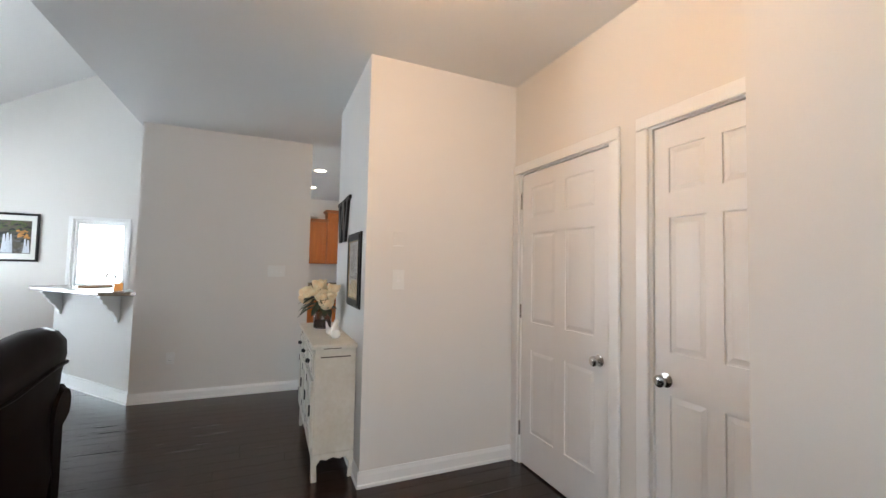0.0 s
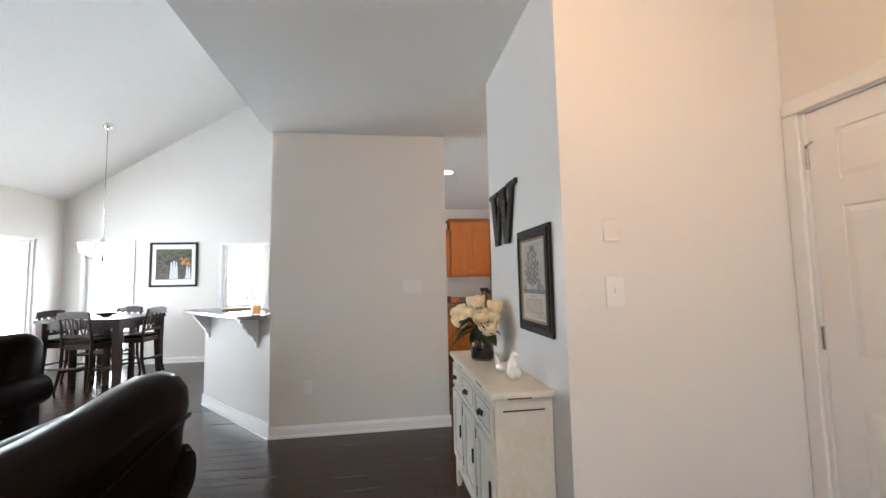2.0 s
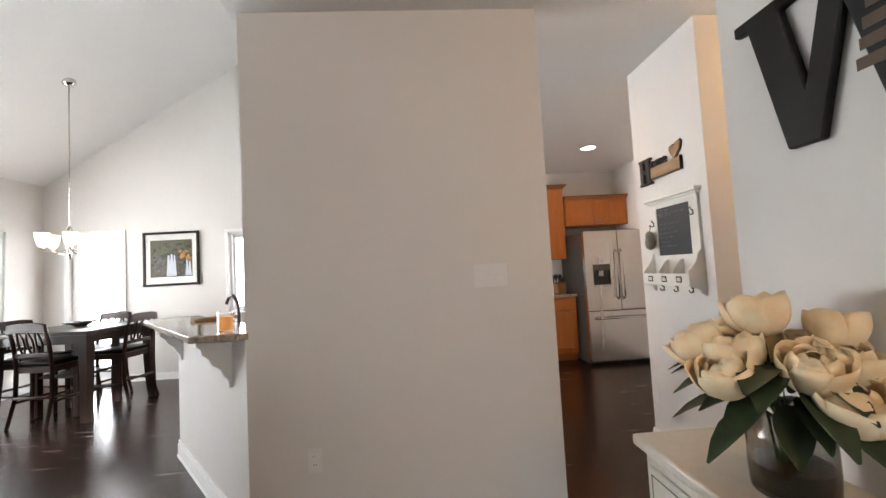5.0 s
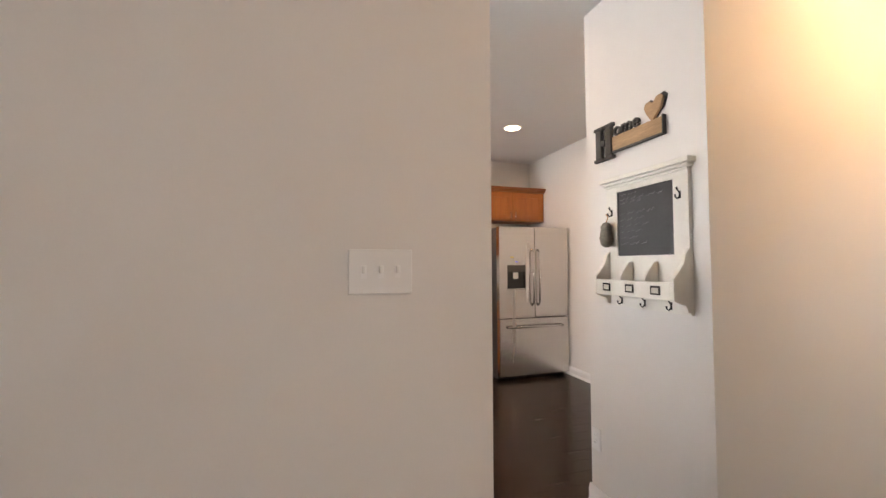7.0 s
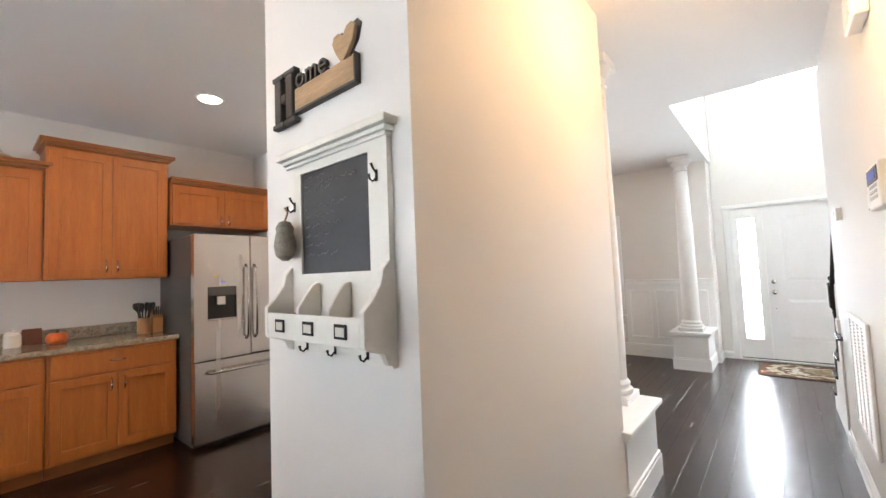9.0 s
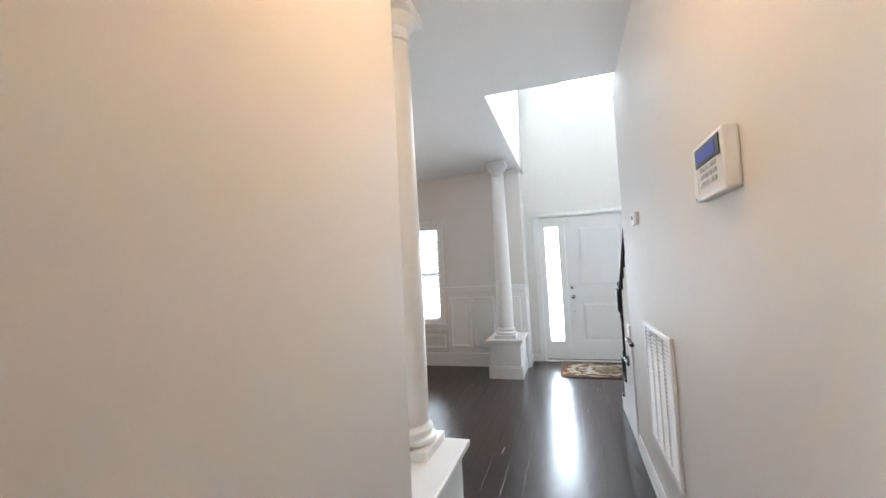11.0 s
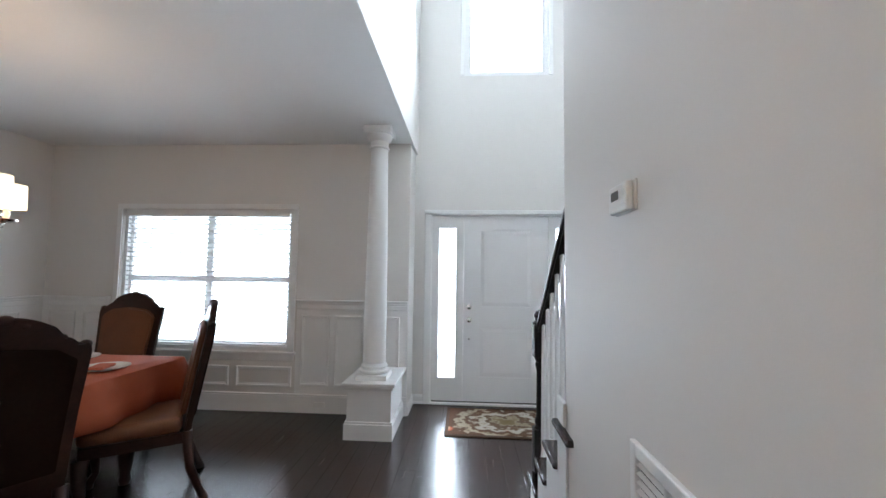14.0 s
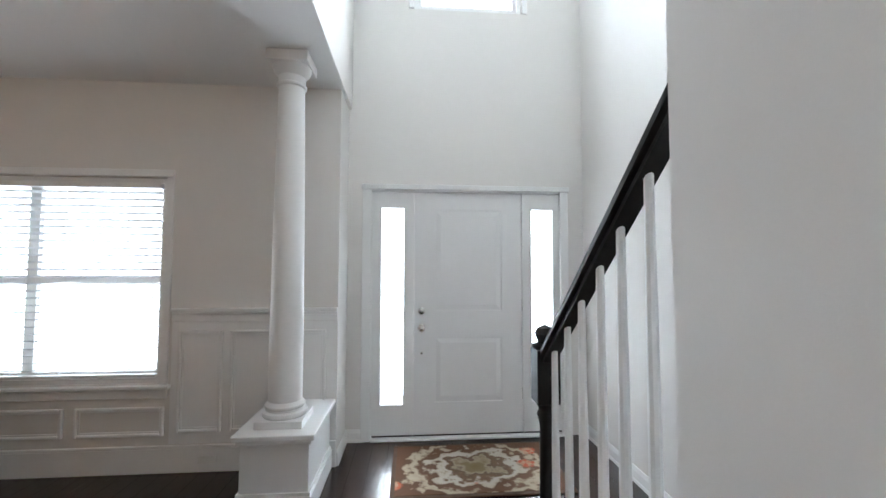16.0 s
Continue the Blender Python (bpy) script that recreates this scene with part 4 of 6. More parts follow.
plate("light_switch", (0.262, 4.78, 1.292), 0, 0.175, 0.122, "white triple-gang light switch on the wall", "switch", toggles=3)
plate("wall_outlet", (-0.675, 4.78, 0.42), 0, 0.072, 0.118, "white duplex wall outlet low on the wall", "outlet", outlet=True)
plate("wall_outlet", (1.56, 5.555, 0.36), -90, 0.072, 0.118, "white duplex wall outlet low on the wall", "outlet", outlet=True)
plate("light_switch", (0.958, 2.56, 1.283), 0, 0.082, 0.130, "white single light switch on the wall", "switch", toggles=1)
ch = thing("control_plate", (0.953, 2.56, 1.545), 0, "cream wall control plate above the switch", "wall control")
box("cover", ch, PAINT, (-0.037, -0.013, -0.048), (0.037, -0.0005, 0.048), 0.004)
box("shadow_lip", ch, TRIM, (-0.034, -0.0145, -0.046), (0.034, -0.0132, -0.040), 0.0005)
plate("wall_outlet", (7.306, 5.72, 0.09), -90, 0.118, 0.05, "white outlet set in the baseboard", "outlet")

th = thing("thermostat", (4.365, 3.855, 1.604), 180, "white digital thermostat on the hall wall", "thermostat")
box("backplate", th, WHITEP, (-0.068, -0.007, -0.040), (0.068, -0.0005, 0.040), 0.004)
box("case", th, WHITEP, (-0.062, -0.027, -0.037), (0.062, -0.0075, 0.037), 0.006)
box("display", th, BLACKP, (-0.038, -0.0285, -0.004), (0.012, -0.0272, 0.020), 0.0005)
for i in range(3):
    box("button", th, TRIM, (0.026, -0.029, 0.014 - i * 0.016), (0.046, -0.0272, 0.023 - i * 0.016), 0.001)
al = thing("alarm_panel", (2.955, 3.855, 1.585), 180, "white alarm keypad with blue display on the hall wall", "alarm panel")
box("case", al, WHITEP, (-0.125, -0.038, -0.080), (0.125, -0.0005, 0.080), 0.008)
box("display_bezel", al, STEELD, (-0.085, -0.0415, 0.012), (0.105, -0.0385, 0.066), 0.003, label="dark grey display window")
box("display", al, KEYSCREEN, (-0.068, -0.0430, 0.022), (0.080, -0.0417, 0.056), 0)
KEYG = material("key_grey", (0.55, 0.55, 0.54), 0.5)
for r in range(3):
    for c in range(4):
        box("key", al, KEYG, (-0.052 + c * 0.034, -0.0412, -0.006 - r * 0.020), (-0.028 + c * 0.034, -0.0385, 0.006 - r * 0.020), 0.001)
box("speaker_grille", al, TRIM, (-0.112, -0.0400, -0.060), (-0.080, -0.0385, -0.012), 0.0005)
box("status_light", al, BLACKP, (-0.112, -0.0395, -0.075), (-0.104, -0.0385, -0.069), 0)
dc = thing("door_chime", (3.03, 3.855, 2.30), 180, "white rectangular door chime box high on the wall", "door chime")
box("cover", dc, WHITEP, (-0.10, -0.05, -0.075), (0.10, -0.0005, 0.075), 0.008)
for i in range(5):
    box("grille_bar", dc, TRIM, (-0.06, -0.0535, -0.045 + i * 0.022), (0.06, -0.0502, -0.036 + i * 0.022), 0.001)

vt = thing("return_vent", (4.335, 3.855, 0.340), 180, "white metal return-air grille with louvers on the wall", "air vent")
W, HH = 0.64, 0.66
boxes("backing", vt, BLACKP, [((0.03, -0.002, 0.03), (W - 0.03, -0.0005, HH - 0.03))])
for a, b, c, e in ((0, 0.032, 0, HH), (W - 0.032, W, 0, HH), (0.032, W - 0.032, 0, 0.032), (0.032, W - 0.032, HH - 0.032, HH)):
    box("frame", vt, TRIM, (a, -0.016, c), (b, -0.0005, e), 0.004)
for i in range(1, 4):
    x = 0.032 + i * (W - 0.064) / 4
    box("divider", vt, TRIM, (x - 0.006, -0.015, 0.033), (x + 0.006, -0.0022, HH - 0.033), 0.001)
bm = prism_bm(bmesh.new(), [(-0.0140, -0.004), (-0.0132, -0.005), (-0.0035, 0.0022), (-0.0043, 0.0032)], 0.033, W - 0.033, "yz")
lou = part("louver", bm, TRIM, vt)
lou.location = (0, 0, 0.05)
for i in range(1, 29):
    o = lou.copy()
    scene.collection.objects.link(o)
    o.location = (0, 0, 0.05 + i * 0.0202)


def recessed_light(x, y):
    r = thing("recessed_light", (x, y, H), 0, "lit white recessed ceiling can light", "ceiling light", group="kitchen can lights")
    lathe("trim_ring", r, WHITEP, [(0.080, -0.0005), (0.098, -0.0005), (0.096, -0.008), (0.080, -0.006)], seg=32, caps=False)
    lathe("lens", r, CANGLOW, [(0.079, -0.001), (0.078, -0.004)], seg=32)


for kx, ky in ((0.82, 7.43), (2.04, 7.43), (0.82, 6.05), (2.04, 6.05)):
    recessed_light(kx, ky)


def dome_light(x, y, label):
    r = thing("ceiling_light", (x, y, H), 0, label, "ceiling light")
    lathe("pan", r, CHROME, [(0.15, -0.0005), (0.155, -0.012), (0.150, -0.024)], seg=36)
    o = lathe("dome", r, FROST, [(0.148, -0.025), (0.140, -0.060), (0.105, -0.095), (0.05, -0.115), (0.01, -0.118)], seg=36)
    o.visible_shadow = False
    lathe("finial", r, CHROME, [(0.012, -0.119), (0.010, -0.130), (0.003, -0.138)], seg=12)


dome_light(2.55, 4.24, "lit frosted flush ceiling light in the hall")
dome_light(0.60, 1.22, "lit frosted flush ceiling light in the living room")


# ---- leather sofas ----
def sofa(at, rz, w, label):
    s = thing("sofa", at, rz, label, "sofa", group="leather sofas")
    hw = w / 2
    box("base", s, LEATHER, (-hw + 0.10, -0.42, 0.07), (hw - 0.10, 0.40, 0.33), 0.03, 3)
    prof = [(0.20, 0.30), (0.50, 0.10), (0.52, 0.30), (0.505, 0.62), (0.515, 0.80), (0.535, 0.90), (0.530, 0.965), (0.495, 1.01), (0.44, 1.03), (0.37, 1.015), (0.31, 0.965), (0.29, 0.88), (0.27, 0.70), (0.22, 0.48)]
    bm = bmesh.new()
    rings = []
    for x, k, dz in ((-hw, 0.74, -0.105), (-hw + 0.02, 0.90, -0.075), (-hw + 0.06, 0.98, -0.055), (-hw + 0.13, 1.0, -0.048), (-hw + 0.26, 1.0, -0.060), (-hw + 0.42, 1.0, -0.085), (-hw + 0.62, 1.0, -0.100), (0, 1.0, -0.105),
                     (hw - 0.62, 1.0, -0.100), (hw - 0.42, 1.0, -0.085), (hw - 0.26, 1.0, -0.060), (hw - 0.13, 1.0, -0.048), (hw - 0.06, 0.98, -0.055), (hw - 0.02, 0.90, -0.075), (hw, 0.74, -0.105)):
        rings.append([bm.verts.new((x, 0.38 + (a - 0.38) * k, 0.10 + (b - 0.10) * (1.045 + dz))) for a, b in prof])
    for r0, r1 in zip(rings, rings[1:]):
        for i in range(len(prof)):
            j = (i + 1) % len(prof)
            bm.faces.new((r0[i], r0[j], r1[j], r1[i]))
    bm.faces.new(rings[0])
    bm.faces.new(list(reversed(rings[-1])))
    bmesh.ops.recalc_face_normals(bm, faces=bm.faces[:])
    back = smooth_by_angle(part("backrest", bm, LEATHER, s), 60)
    tube("piping", back, LEATHER, [(-hw + 0.02, 0.520, 0.835), (-hw + 0.2, 0.524, 0.825), (-hw + 0.5, 0.524, 0.785), (0, 0.526, 0.775), (hw - 0.5, 0.524, 0.785), (hw - 0.2, 0.524, 0.825), (hw - 0.02, 0.520, 0.835)], 0.010)
    for sx in (-1, 1):
        bm = bmesh.new()
        arm = [(0.0, 0.08), (0.135, 0.08), (0.135, 0.50), (0.17, 0.515), (0.205, 0.545), (0.222, 0.59), (0.222, 0.635), (0.205, 0.68), (0.17, 0.71), (0.12, 0.722), (0.06, 0.70), (0.01, 0.65), (-0.02, 0.56)]
        prism_bm(bm, [(sx * (hw - 0.14 + a * 0.95), b) for a, b in arm], -0.50, 0.525, "xz")
        edges = [e for e in bm.edges if abs(e.verts[0].co.y - e.verts[1].co.y) < 0.01]
        bmesh.ops.bevel(bm, geom=edges, offset=0.025, segments=3, affect="EDGES")
        smooth_by_angle(part("armrest", bm, LEATHER, s), 50)
        box("foot", s, ESPRESSO, (sx * (hw - 0.10) - 0.035, -0.42, 0), (sx * (hw - 0.10) + 0.035, -0.35, 0.075), 0.01)
        box("foot", s, ESPRESSO, (sx * (hw - 0.10) - 0.035, 0.38, 0), (sx * (hw - 0.10) + 0.035, 0.45, 0.095), 0.01)
    n = 3
    cw = (w - 0.30) / n
    for i in range(n):
        x = -hw + 0.15 + i * cw
        box("seat_cushion", s, LEATHER, (x + 0.004, -0.50, 0.335), (x + cw - 0.004, 0.22, 0.50), 0.055, 4)
        c = box("back_cushion", s, LEATHER, (x + 0.006, 0.02, 0.0), (x + cw - 0.006, 0.22, 0.46), 0.075, 4)
        c.matrix_basis = pose(0, 0.06, 0.49, -12)
    return s


sofa((-1.29, 1.72, 0), -90, 2.14, "dark brown leather sofa with rolled arms")
sofa((-3.52, 3.92, 0), 0, 2.05, "dark brown leather sofa with plump cushions, facing the room")


# ---- console cabinet and what stands on it ----
con = thing("console_cabinet", (0.472, 3.755, 0), -90, "distressed cream console cabinet with drawers and doors", "console cabinet")
L, DEP, TOPZ = 1.035, 0.262, 0.828
box("top", con, DISTRESS, (-0.022, -0.025, TOPZ + 0.001), (L + 0.022, DEP + 0.004, TOPZ + 0.030), 0.007)
box("body", con, DISTRESS, (0, 0, 0.17), (L, DEP, TOPZ), 0.004)
boxes("worn_edge", con, DARKEDGE, [((0.30, -0.0266, TOPZ + 0.004), (0.42, -0.0252, TOPZ + 0.010)), ((0.78, -0.0266, TOPZ + 0.018), (0.90, -0.0252, TOPZ + 0.024)), ((L + 0.0222, 0.05, TOPZ + 0.003), (L + 0.0236, 0.16, TOPZ + 0.008))])
bay = L / 3
KNOB = [(0.006, 0.0), (0.006, -0.012), (0.014, -0.018), (0.013, -0.026), (0.006, -0.030)]
for i in range(3):
    a, b = i * bay + 0.025, (i + 1) * bay - 0.025
    dwr = box("drawer", con, DISTRESS, (a, -0.014, 0.655), (b, 0, 0.795), 0.005)
    boxes("reveal", dwr, DARKEDGE, [((a + 0.020, -0.0150, 0.672), (b - 0.020, -0.0142, 0.675)), ((a + 0.020, -0.0150, 0.776), (b - 0.020, -0.0142, 0.779)), ((a + 0.020, -0.0150, 0.675), (a + 0.023, -0.0142, 0.776)), ((b - 0.023, -0.0150, 0.675), (b - 0.020, -0.0142, 0.776))])
    lathe("pull_knob", dwr, BLACK, KNOB, ((a + b) / 2, -0.014, 0.725), 14, "y", "black metal bow knob")
    boxes("bow", dwr, BLACK, [(((a + b) / 2 - 0.026, -0.030, 0.712), ((a + b) / 2 - 0.008, -0.020, 0.738)), (((a + b) / 2 + 0.008, -0.030, 0.712), ((a + b) / 2 + 0.026, -0.020, 0.738))], 0.004)
    bm = panelled_bm(b - a, 0.42, 0.016, [(0.045, b - a - 0.045, 0.045, 0.375)])
    bmesh.ops.translate(bm, verts=bm.verts[:], vec=(a, -0.016, 0.205))
    dd = part("door", bm, DISTRESS, con)
    box("panel", dd, DISTRESS, (a + 0.045, -0.006, 0.25), (b - 0.045, -0.001, 0.58), 0)
    boxes("reveal", dd, DARKEDGE, [((a + 0.045, -0.0068, 0.25), (a + 0.048, -0.0062, 0.58)), ((b - 0.048, -0.0068, 0.25), (b - 0.045, -0.0062, 0.58)), ((a + 0.048, -0.0068, 0.577), (b - 0.048, -0.0062, 0.58))])
    box("latch", dd, BLACK, (b - 0.030, -0.026, 0.40), (b - 0.012, -0.0165, 0.47), 0.003, label="black latch pull")
    for z in (0.27, 0.55):
        box("hinge", dd, BLACK, (a - 0.006, -0.020, z), (a + 0.006, -0.0165, z + 0.05), 0.002)
boxes("side_reveal", con, DARKEDGE, [((L + 0.0005, 0.035, 0.772), (L + 0.0018, 0.225, 0.779))])
side = [(0, 0.0), (0.035, 0.0), (0.030, 0.10), (0.055, 0.135), (0.09, 0.125), (0.131, 0.140), (0.172, 0.125), (0.207, 0.135), (0.232, 0.10), (0.227, 0), (0.262, 0), (0.262, 0.169), (0, 0.169)]
for x in (0.0, L - 0.022):
    prism("side_apron", con, DISTRESS, side, x, x + 0.022, "yz", 0.002)
fronta = [(0.023, 0.0), (0.060, 0.0), (0.055, 0.10), (0.10, 0.130), (0.30, 0.125), (L / 2, 0.145), (L - 0.30, 0.125), (L - 0.10, 0.130), (L - 0.055, 0.10), (L - 0.060, 0), (L - 0.023, 0), (L - 0.023, 0.169), (0.023, 0.169)]
prism("front_apron", con, DISTRESS, fronta, 0.0, 0.022, "xz", 0.002)

TZ = TOPZ + 0.030
vs = thing("flower_vase", (0.600, 3.45, TZ), 0, "smoky glass vase of cream roses and dark green leaves", "flower vase")
lathe("vase", vs, VASEG, [(0.062, 0), (0.069, 0.006), (0.072, 0.05), (0.071, 0.115), (0.062, 0.140), (0.056, 0.150), (0.062, 0.166), (0.058, 0.166), (0.052, 0.150), (0.058, 0.138), (0.067, 0.113), (0.068, 0.05), (0.062, 0.010)], seg=32)
lathe("water", vs, material("dark_vase_fill", (0.10, 0.085, 0.06), 0.2, bump=0.05), [(0.060, 0.011), (0.066, 0.040), (0.0665, 0.060)], seg=24)
STEMG = material("stem_green", (0.05, 0.09, 0.03), 0.5)
LEAFM = material("rose_leaf", (0.030, 0.055, 0.022), 0.42, vary=0.2, scale=20, bump=0.1, random_shade=0.3)
CREAM = material("cream_petal", (0.88, 0.80, 0.58), 0.6, vary=0.05, scale=16, second=(0.86, 0.62, 0.34), bump=0.05)
rnd = random.Random(5)


def petal(bm, centre, axis, spin, radius, spread, top, flare):
    """A cupped patch round the bud, from under it up to its lip."""
    axis = axis.normalized()
    u = axis.orthogonal().normalized()
    v = axis.cross(u)
    grid = []
    for i in range(6):
        s = i / 5
        th = math.radians(150 + (top - 150) * s)
        r = radius * (1 + flare * s ** 3)
        row = []
        for j in range(6):
            q = (j / 5 - 0.5) * 2
            ph = spin + math.radians(spread) * q * (1 - 0.30 * s ** 4)
            rr = r * (1 - 0.05 * q * q + 0.04 * q)
            row.append(bm.verts.new(centre + (u * math.cos(ph) + v * math.sin(ph)) * rr * math.sin(th) + axis * (rr * math.cos(th) - radius * 0.10 * s * q * q)))
        grid.append(row)
    for i in range(5):
        for j in range(5):
            bm.faces.new((grid[i][j], grid[i][j + 1], grid[i + 1][j + 1], grid[i + 1][j]))


# across and towards the room, height
SIDE, FORE = Vector((0.877, -0.481, 0)), Vector((-0.481, -0.877, 0))
for across, fore, high in ((-0.035, 0.0, 0.352), (0.085, 0.0, 0.325), (-0.145, 0.0, 0.285), (-0.085, 0.03, 0.282), (-0.112, 0.075, 0.245), (0.020, 0.090, 0.262), (0.068, 0.105, 0.210), (0.080, 0.050, 0.270), (-0.050, -0.085, 0.305), (0.020, -0.100, 0.270)):
    c = SIDE * across + FORE * fore + Vector((0, 0, high))
    ax = Vector((c.x * 4.0, c.y * 4.0, 0.9)) + Vector((rnd.uniform(-.2, .2), rnd.uniform(-.2, .2), 0))
    size = rnd.uniform(0.045, 0.055)
    bm = bmesh.new()
    for k_, n, spread, top, flare in ((0.42, 3, 75, 12, 0.0), (0.62, 4, 62, 24, 0.05), (0.82, 5, 52, 42, 0.14), (1.0, 6, 44, 62, 0.26)):
        for i in range(n):
            petal(bm, c, ax, 2 * math.pi * i / n + k_ * 5 + rnd.uniform(-.2, .2), size * k_ * rnd.uniform(0.95, 1.05), spread, top + rnd.uniform(-6, 6), flare)
    fl = smooth(part("rose", bm, CREAM, vs))
    md = fl.modifiers.new("thickness", "SOLIDIFY")
    md.thickness = 0.001
    tube("stem", vs, STEMG, [(c.x * 0.12, c.y * 0.12, 0.02), (c.x * 0.22, c.y * 0.22, 0.15), (c.x * 0.85, c.y * 0.85, c.z - 0.03)], 0.003, 5)


def leaf(bm, at, way, up, length, width):
    way, up = way.normalized(), up.normalized()
    side = way.cross(up).normalized()
    rows = []
    for i in range(6):
        s = i / 5
        wd = width * math.sin(math.pi * (0.04 + 0.94 * s)) ** 0.8
        mid = at + way * length * s - Vector((0, 0, 1)) * length * 0.35 * s * s
        rows.append([bm.verts.new(mid - side * wd + up * wd * 0.35), bm.verts.new(mid), bm.verts.new(mid + side * wd + up * wd * 0.35)])
    for a, b in zip(rows, rows[1:]):
        for i in range(2):
            bm.faces.new((a[i], a[i + 1], b[i + 1], b[i]))


for k in range(38):
    a = k * 2.399
    tilt_up = rnd.uniform(-0.45, 0.35)
    bm = bmesh.new()
    reach = 0.35 if math.cos(a) > 0.35 else 1.0
    leaf(bm, Vector((0.05 * math.cos(a) * reach, 0.06 * math.sin(a), rnd.uniform(0.17, 0.26))), Vector((math.cos(a) * reach, math.sin(a), tilt_up)), Vector((0, 0, 1)), rnd.uniform(0.10, 0.17) * (0.65 if reach < 1 else 1), rnd.uniform(0.022, 0.034))
    smooth(part("leaf", bm, LEAFM, vs))


def ceramic_bird(at, rz, k, body, head, tail, label):
    """Head towards local +x; body: half lengths and lift; tail: the line of its upright feathers."""
    bm = bmesh.new()
    (ra, rb, rc), lift, lean_ = body
    for v in bmesh.ops.create_uvsphere(bm, u_segments=24, v_segments=14, radius=1)["verts"]:
        x, y, z = v.co
        v.co = Vector((x * ra + z * rc * lean_, y * rb * (1 - 0.25 * max(0, -x)), max(lift + z * rc, 0.001)))
    hx, hz, hr = head
    for v in bmesh.ops.create_uvsphere(bm, u_segments=16, v_segments=10, radius=hr)["verts"]:
        v.co = Vector((v.co.x * 1.1 + hx, v.co.y * 0.92, v.co.z + hz))
    for v in bmesh.ops.create_cone(bm, cap_ends=True, segments=10, radius1=hr * 0.34, radius2=0.001, depth=hr * 0.9)["verts"]:
        v.co = Vector((hx + hr * 1.45 + v.co.z, v.co.y, hz - hr * 0.1 - v.co.x))
    tube_bm(bm, [(a, 0, b) for a, b, r in tail], [r for a, b, r in tail], 12)
    ob = part("ceramic_bird", bm, CERAMIC)
    ob.matrix_world = pose(*at, 0, 0, rz) @ Matrix.Diagonal((k, k, k, 1))
    smooth(ob)
    return tagged(ob, label, "bird figurine", "ceramic birds on the console")


ceramic_bird((0.617, 3.085, TZ), -29, 0.80, ((0.047, 0.036, 0.034), 0.034, 0.0), (0.036, 0.058, 0.019), ((-0.020, 0.040, 0.026), (-0.034, 0.062, 0.017), (-0.040, 0.090, 0.011), (-0.050, 0.122, 0.004)), "small glossy white ceramic bird figurine with raised tail")
ceramic_bird((0.622, 2.915, TZ), -60, 1.0, ((0.046, 0.034, 0.036), 0.036, 0.0), (0.010, 0.122, 0.017), ((-0.006, 0.040, 0.033), (-0.006, 0.075, 0.026), (0.000, 0.100, 0.018), (0.008, 0.122, 0.014)), "taller upright white ceramic bird figurine")

# ---- wall pieces over the console ----
pic = thing("framed_tree_print", (0.74, 3.099, 1.081), -90, "black framed print of a grey tree above lines of text", "picture")
FW, FH = 0.43, 0.515
for i, (a, y) in enumerate(((0.0, 0.014), (0.018, 0.021), (0.036, 0.017))):
    b = a + 0.018
    boxes("frame" if i == 0 else "frame_step", pic, BLACK, [((a, -y, a), (b, -0.0005, FH - a)), ((FW - b, -y, a), (FW - a, -0.0005, FH - a)), ((b, -y, a), (FW - b, -0.0005, b)), ((b, -y, FH - b), (FW - b, -0.0005, FH - a))], 0.002)
a, b = 0.0545, 0.064
boxes("gold_slip", pic, GOLD, [((a, -0.017, a), (b, -0.0005, FH - a)), ((FW - b, -0.017, a), (FW - a, -0.0005, FH - a)), ((b, -0.017, a), (FW - b, -0.0005, b)), ((b, -0.017, FH - b), (FW - b, -0.0005, FH - a))], 0.001, "gold inner slip")
box("paper", pic, PAPER, (0.064, -0.010, 0.064), (FW - 0.064, -0.0005, FH - 0.064), 0)
SKYG = material("print_sky", (0.60, 0.58, 0.54), 0.7, vary=0.15, scale=9)
INK = material("print_ink", (0.15, 0.14, 0.135), 0.7, vary=0.2, scale=50)
INKM = material("print_ink_mid", (0.21, 0.20, 0.19), 0.7, vary=0.3, scale=60)
INK2 = material("print_ink_pale", (0.25, 0.24, 0.23), 0.7, vary=0.2, scale=50)
box("print_sky", pic, SKYG, (0.076, -0.0106, 0.205), (FW - 0.076, -0.0101, FH - 0.074), 0)
box("print_ground", pic, INK, (0.076, -0.0112, 0.192), (FW - 0.076, -0.0107, 0.212), 0)
bm = bmesh.new()
for k in range(520):
    h_ = rnd.random() ** 1.25
    half_ = 0.112 * (1 - 0.72 * h_ ** 2.4) * (0.80 + 0.2 * math.sin(h_ * 26)) * (0.55 if h_ < 0.06 else 1)
    x = 0.207 + half_ * rnd.uniform(-1, 1)
    z = 0.240 + 0.185 * h_
    r = rnd.uniform(0.003, 0.0085)
    vsq = [bm.verts.new((x + r * math.cos(t * 0.9) * rnd.uniform(.7, 1.2), -0.0116 - 0.000003 * k, z + r * math.sin(t * 0.9) * rnd.uniform(.6, 1.1))) for t in range(7)]
    bm.faces.new(vsq)
for q in ([(0.199, 0.21), (0.213, 0.21), (0.209, 0.33), (0.202, 0.33)], [(0.206, 0.26), (0.255, 0.31), (0.250, 0.315), (0.204, 0.272)], [(0.203, 0.27), (0.160, 0.315), (0.157, 0.31), (0.202, 0.262)]):
    bm.faces.new([bm.verts.new((x, -0.0115, z)) for x, z in q])
part("print_tree", bm, INKM, pic)
bm = bmesh.new()
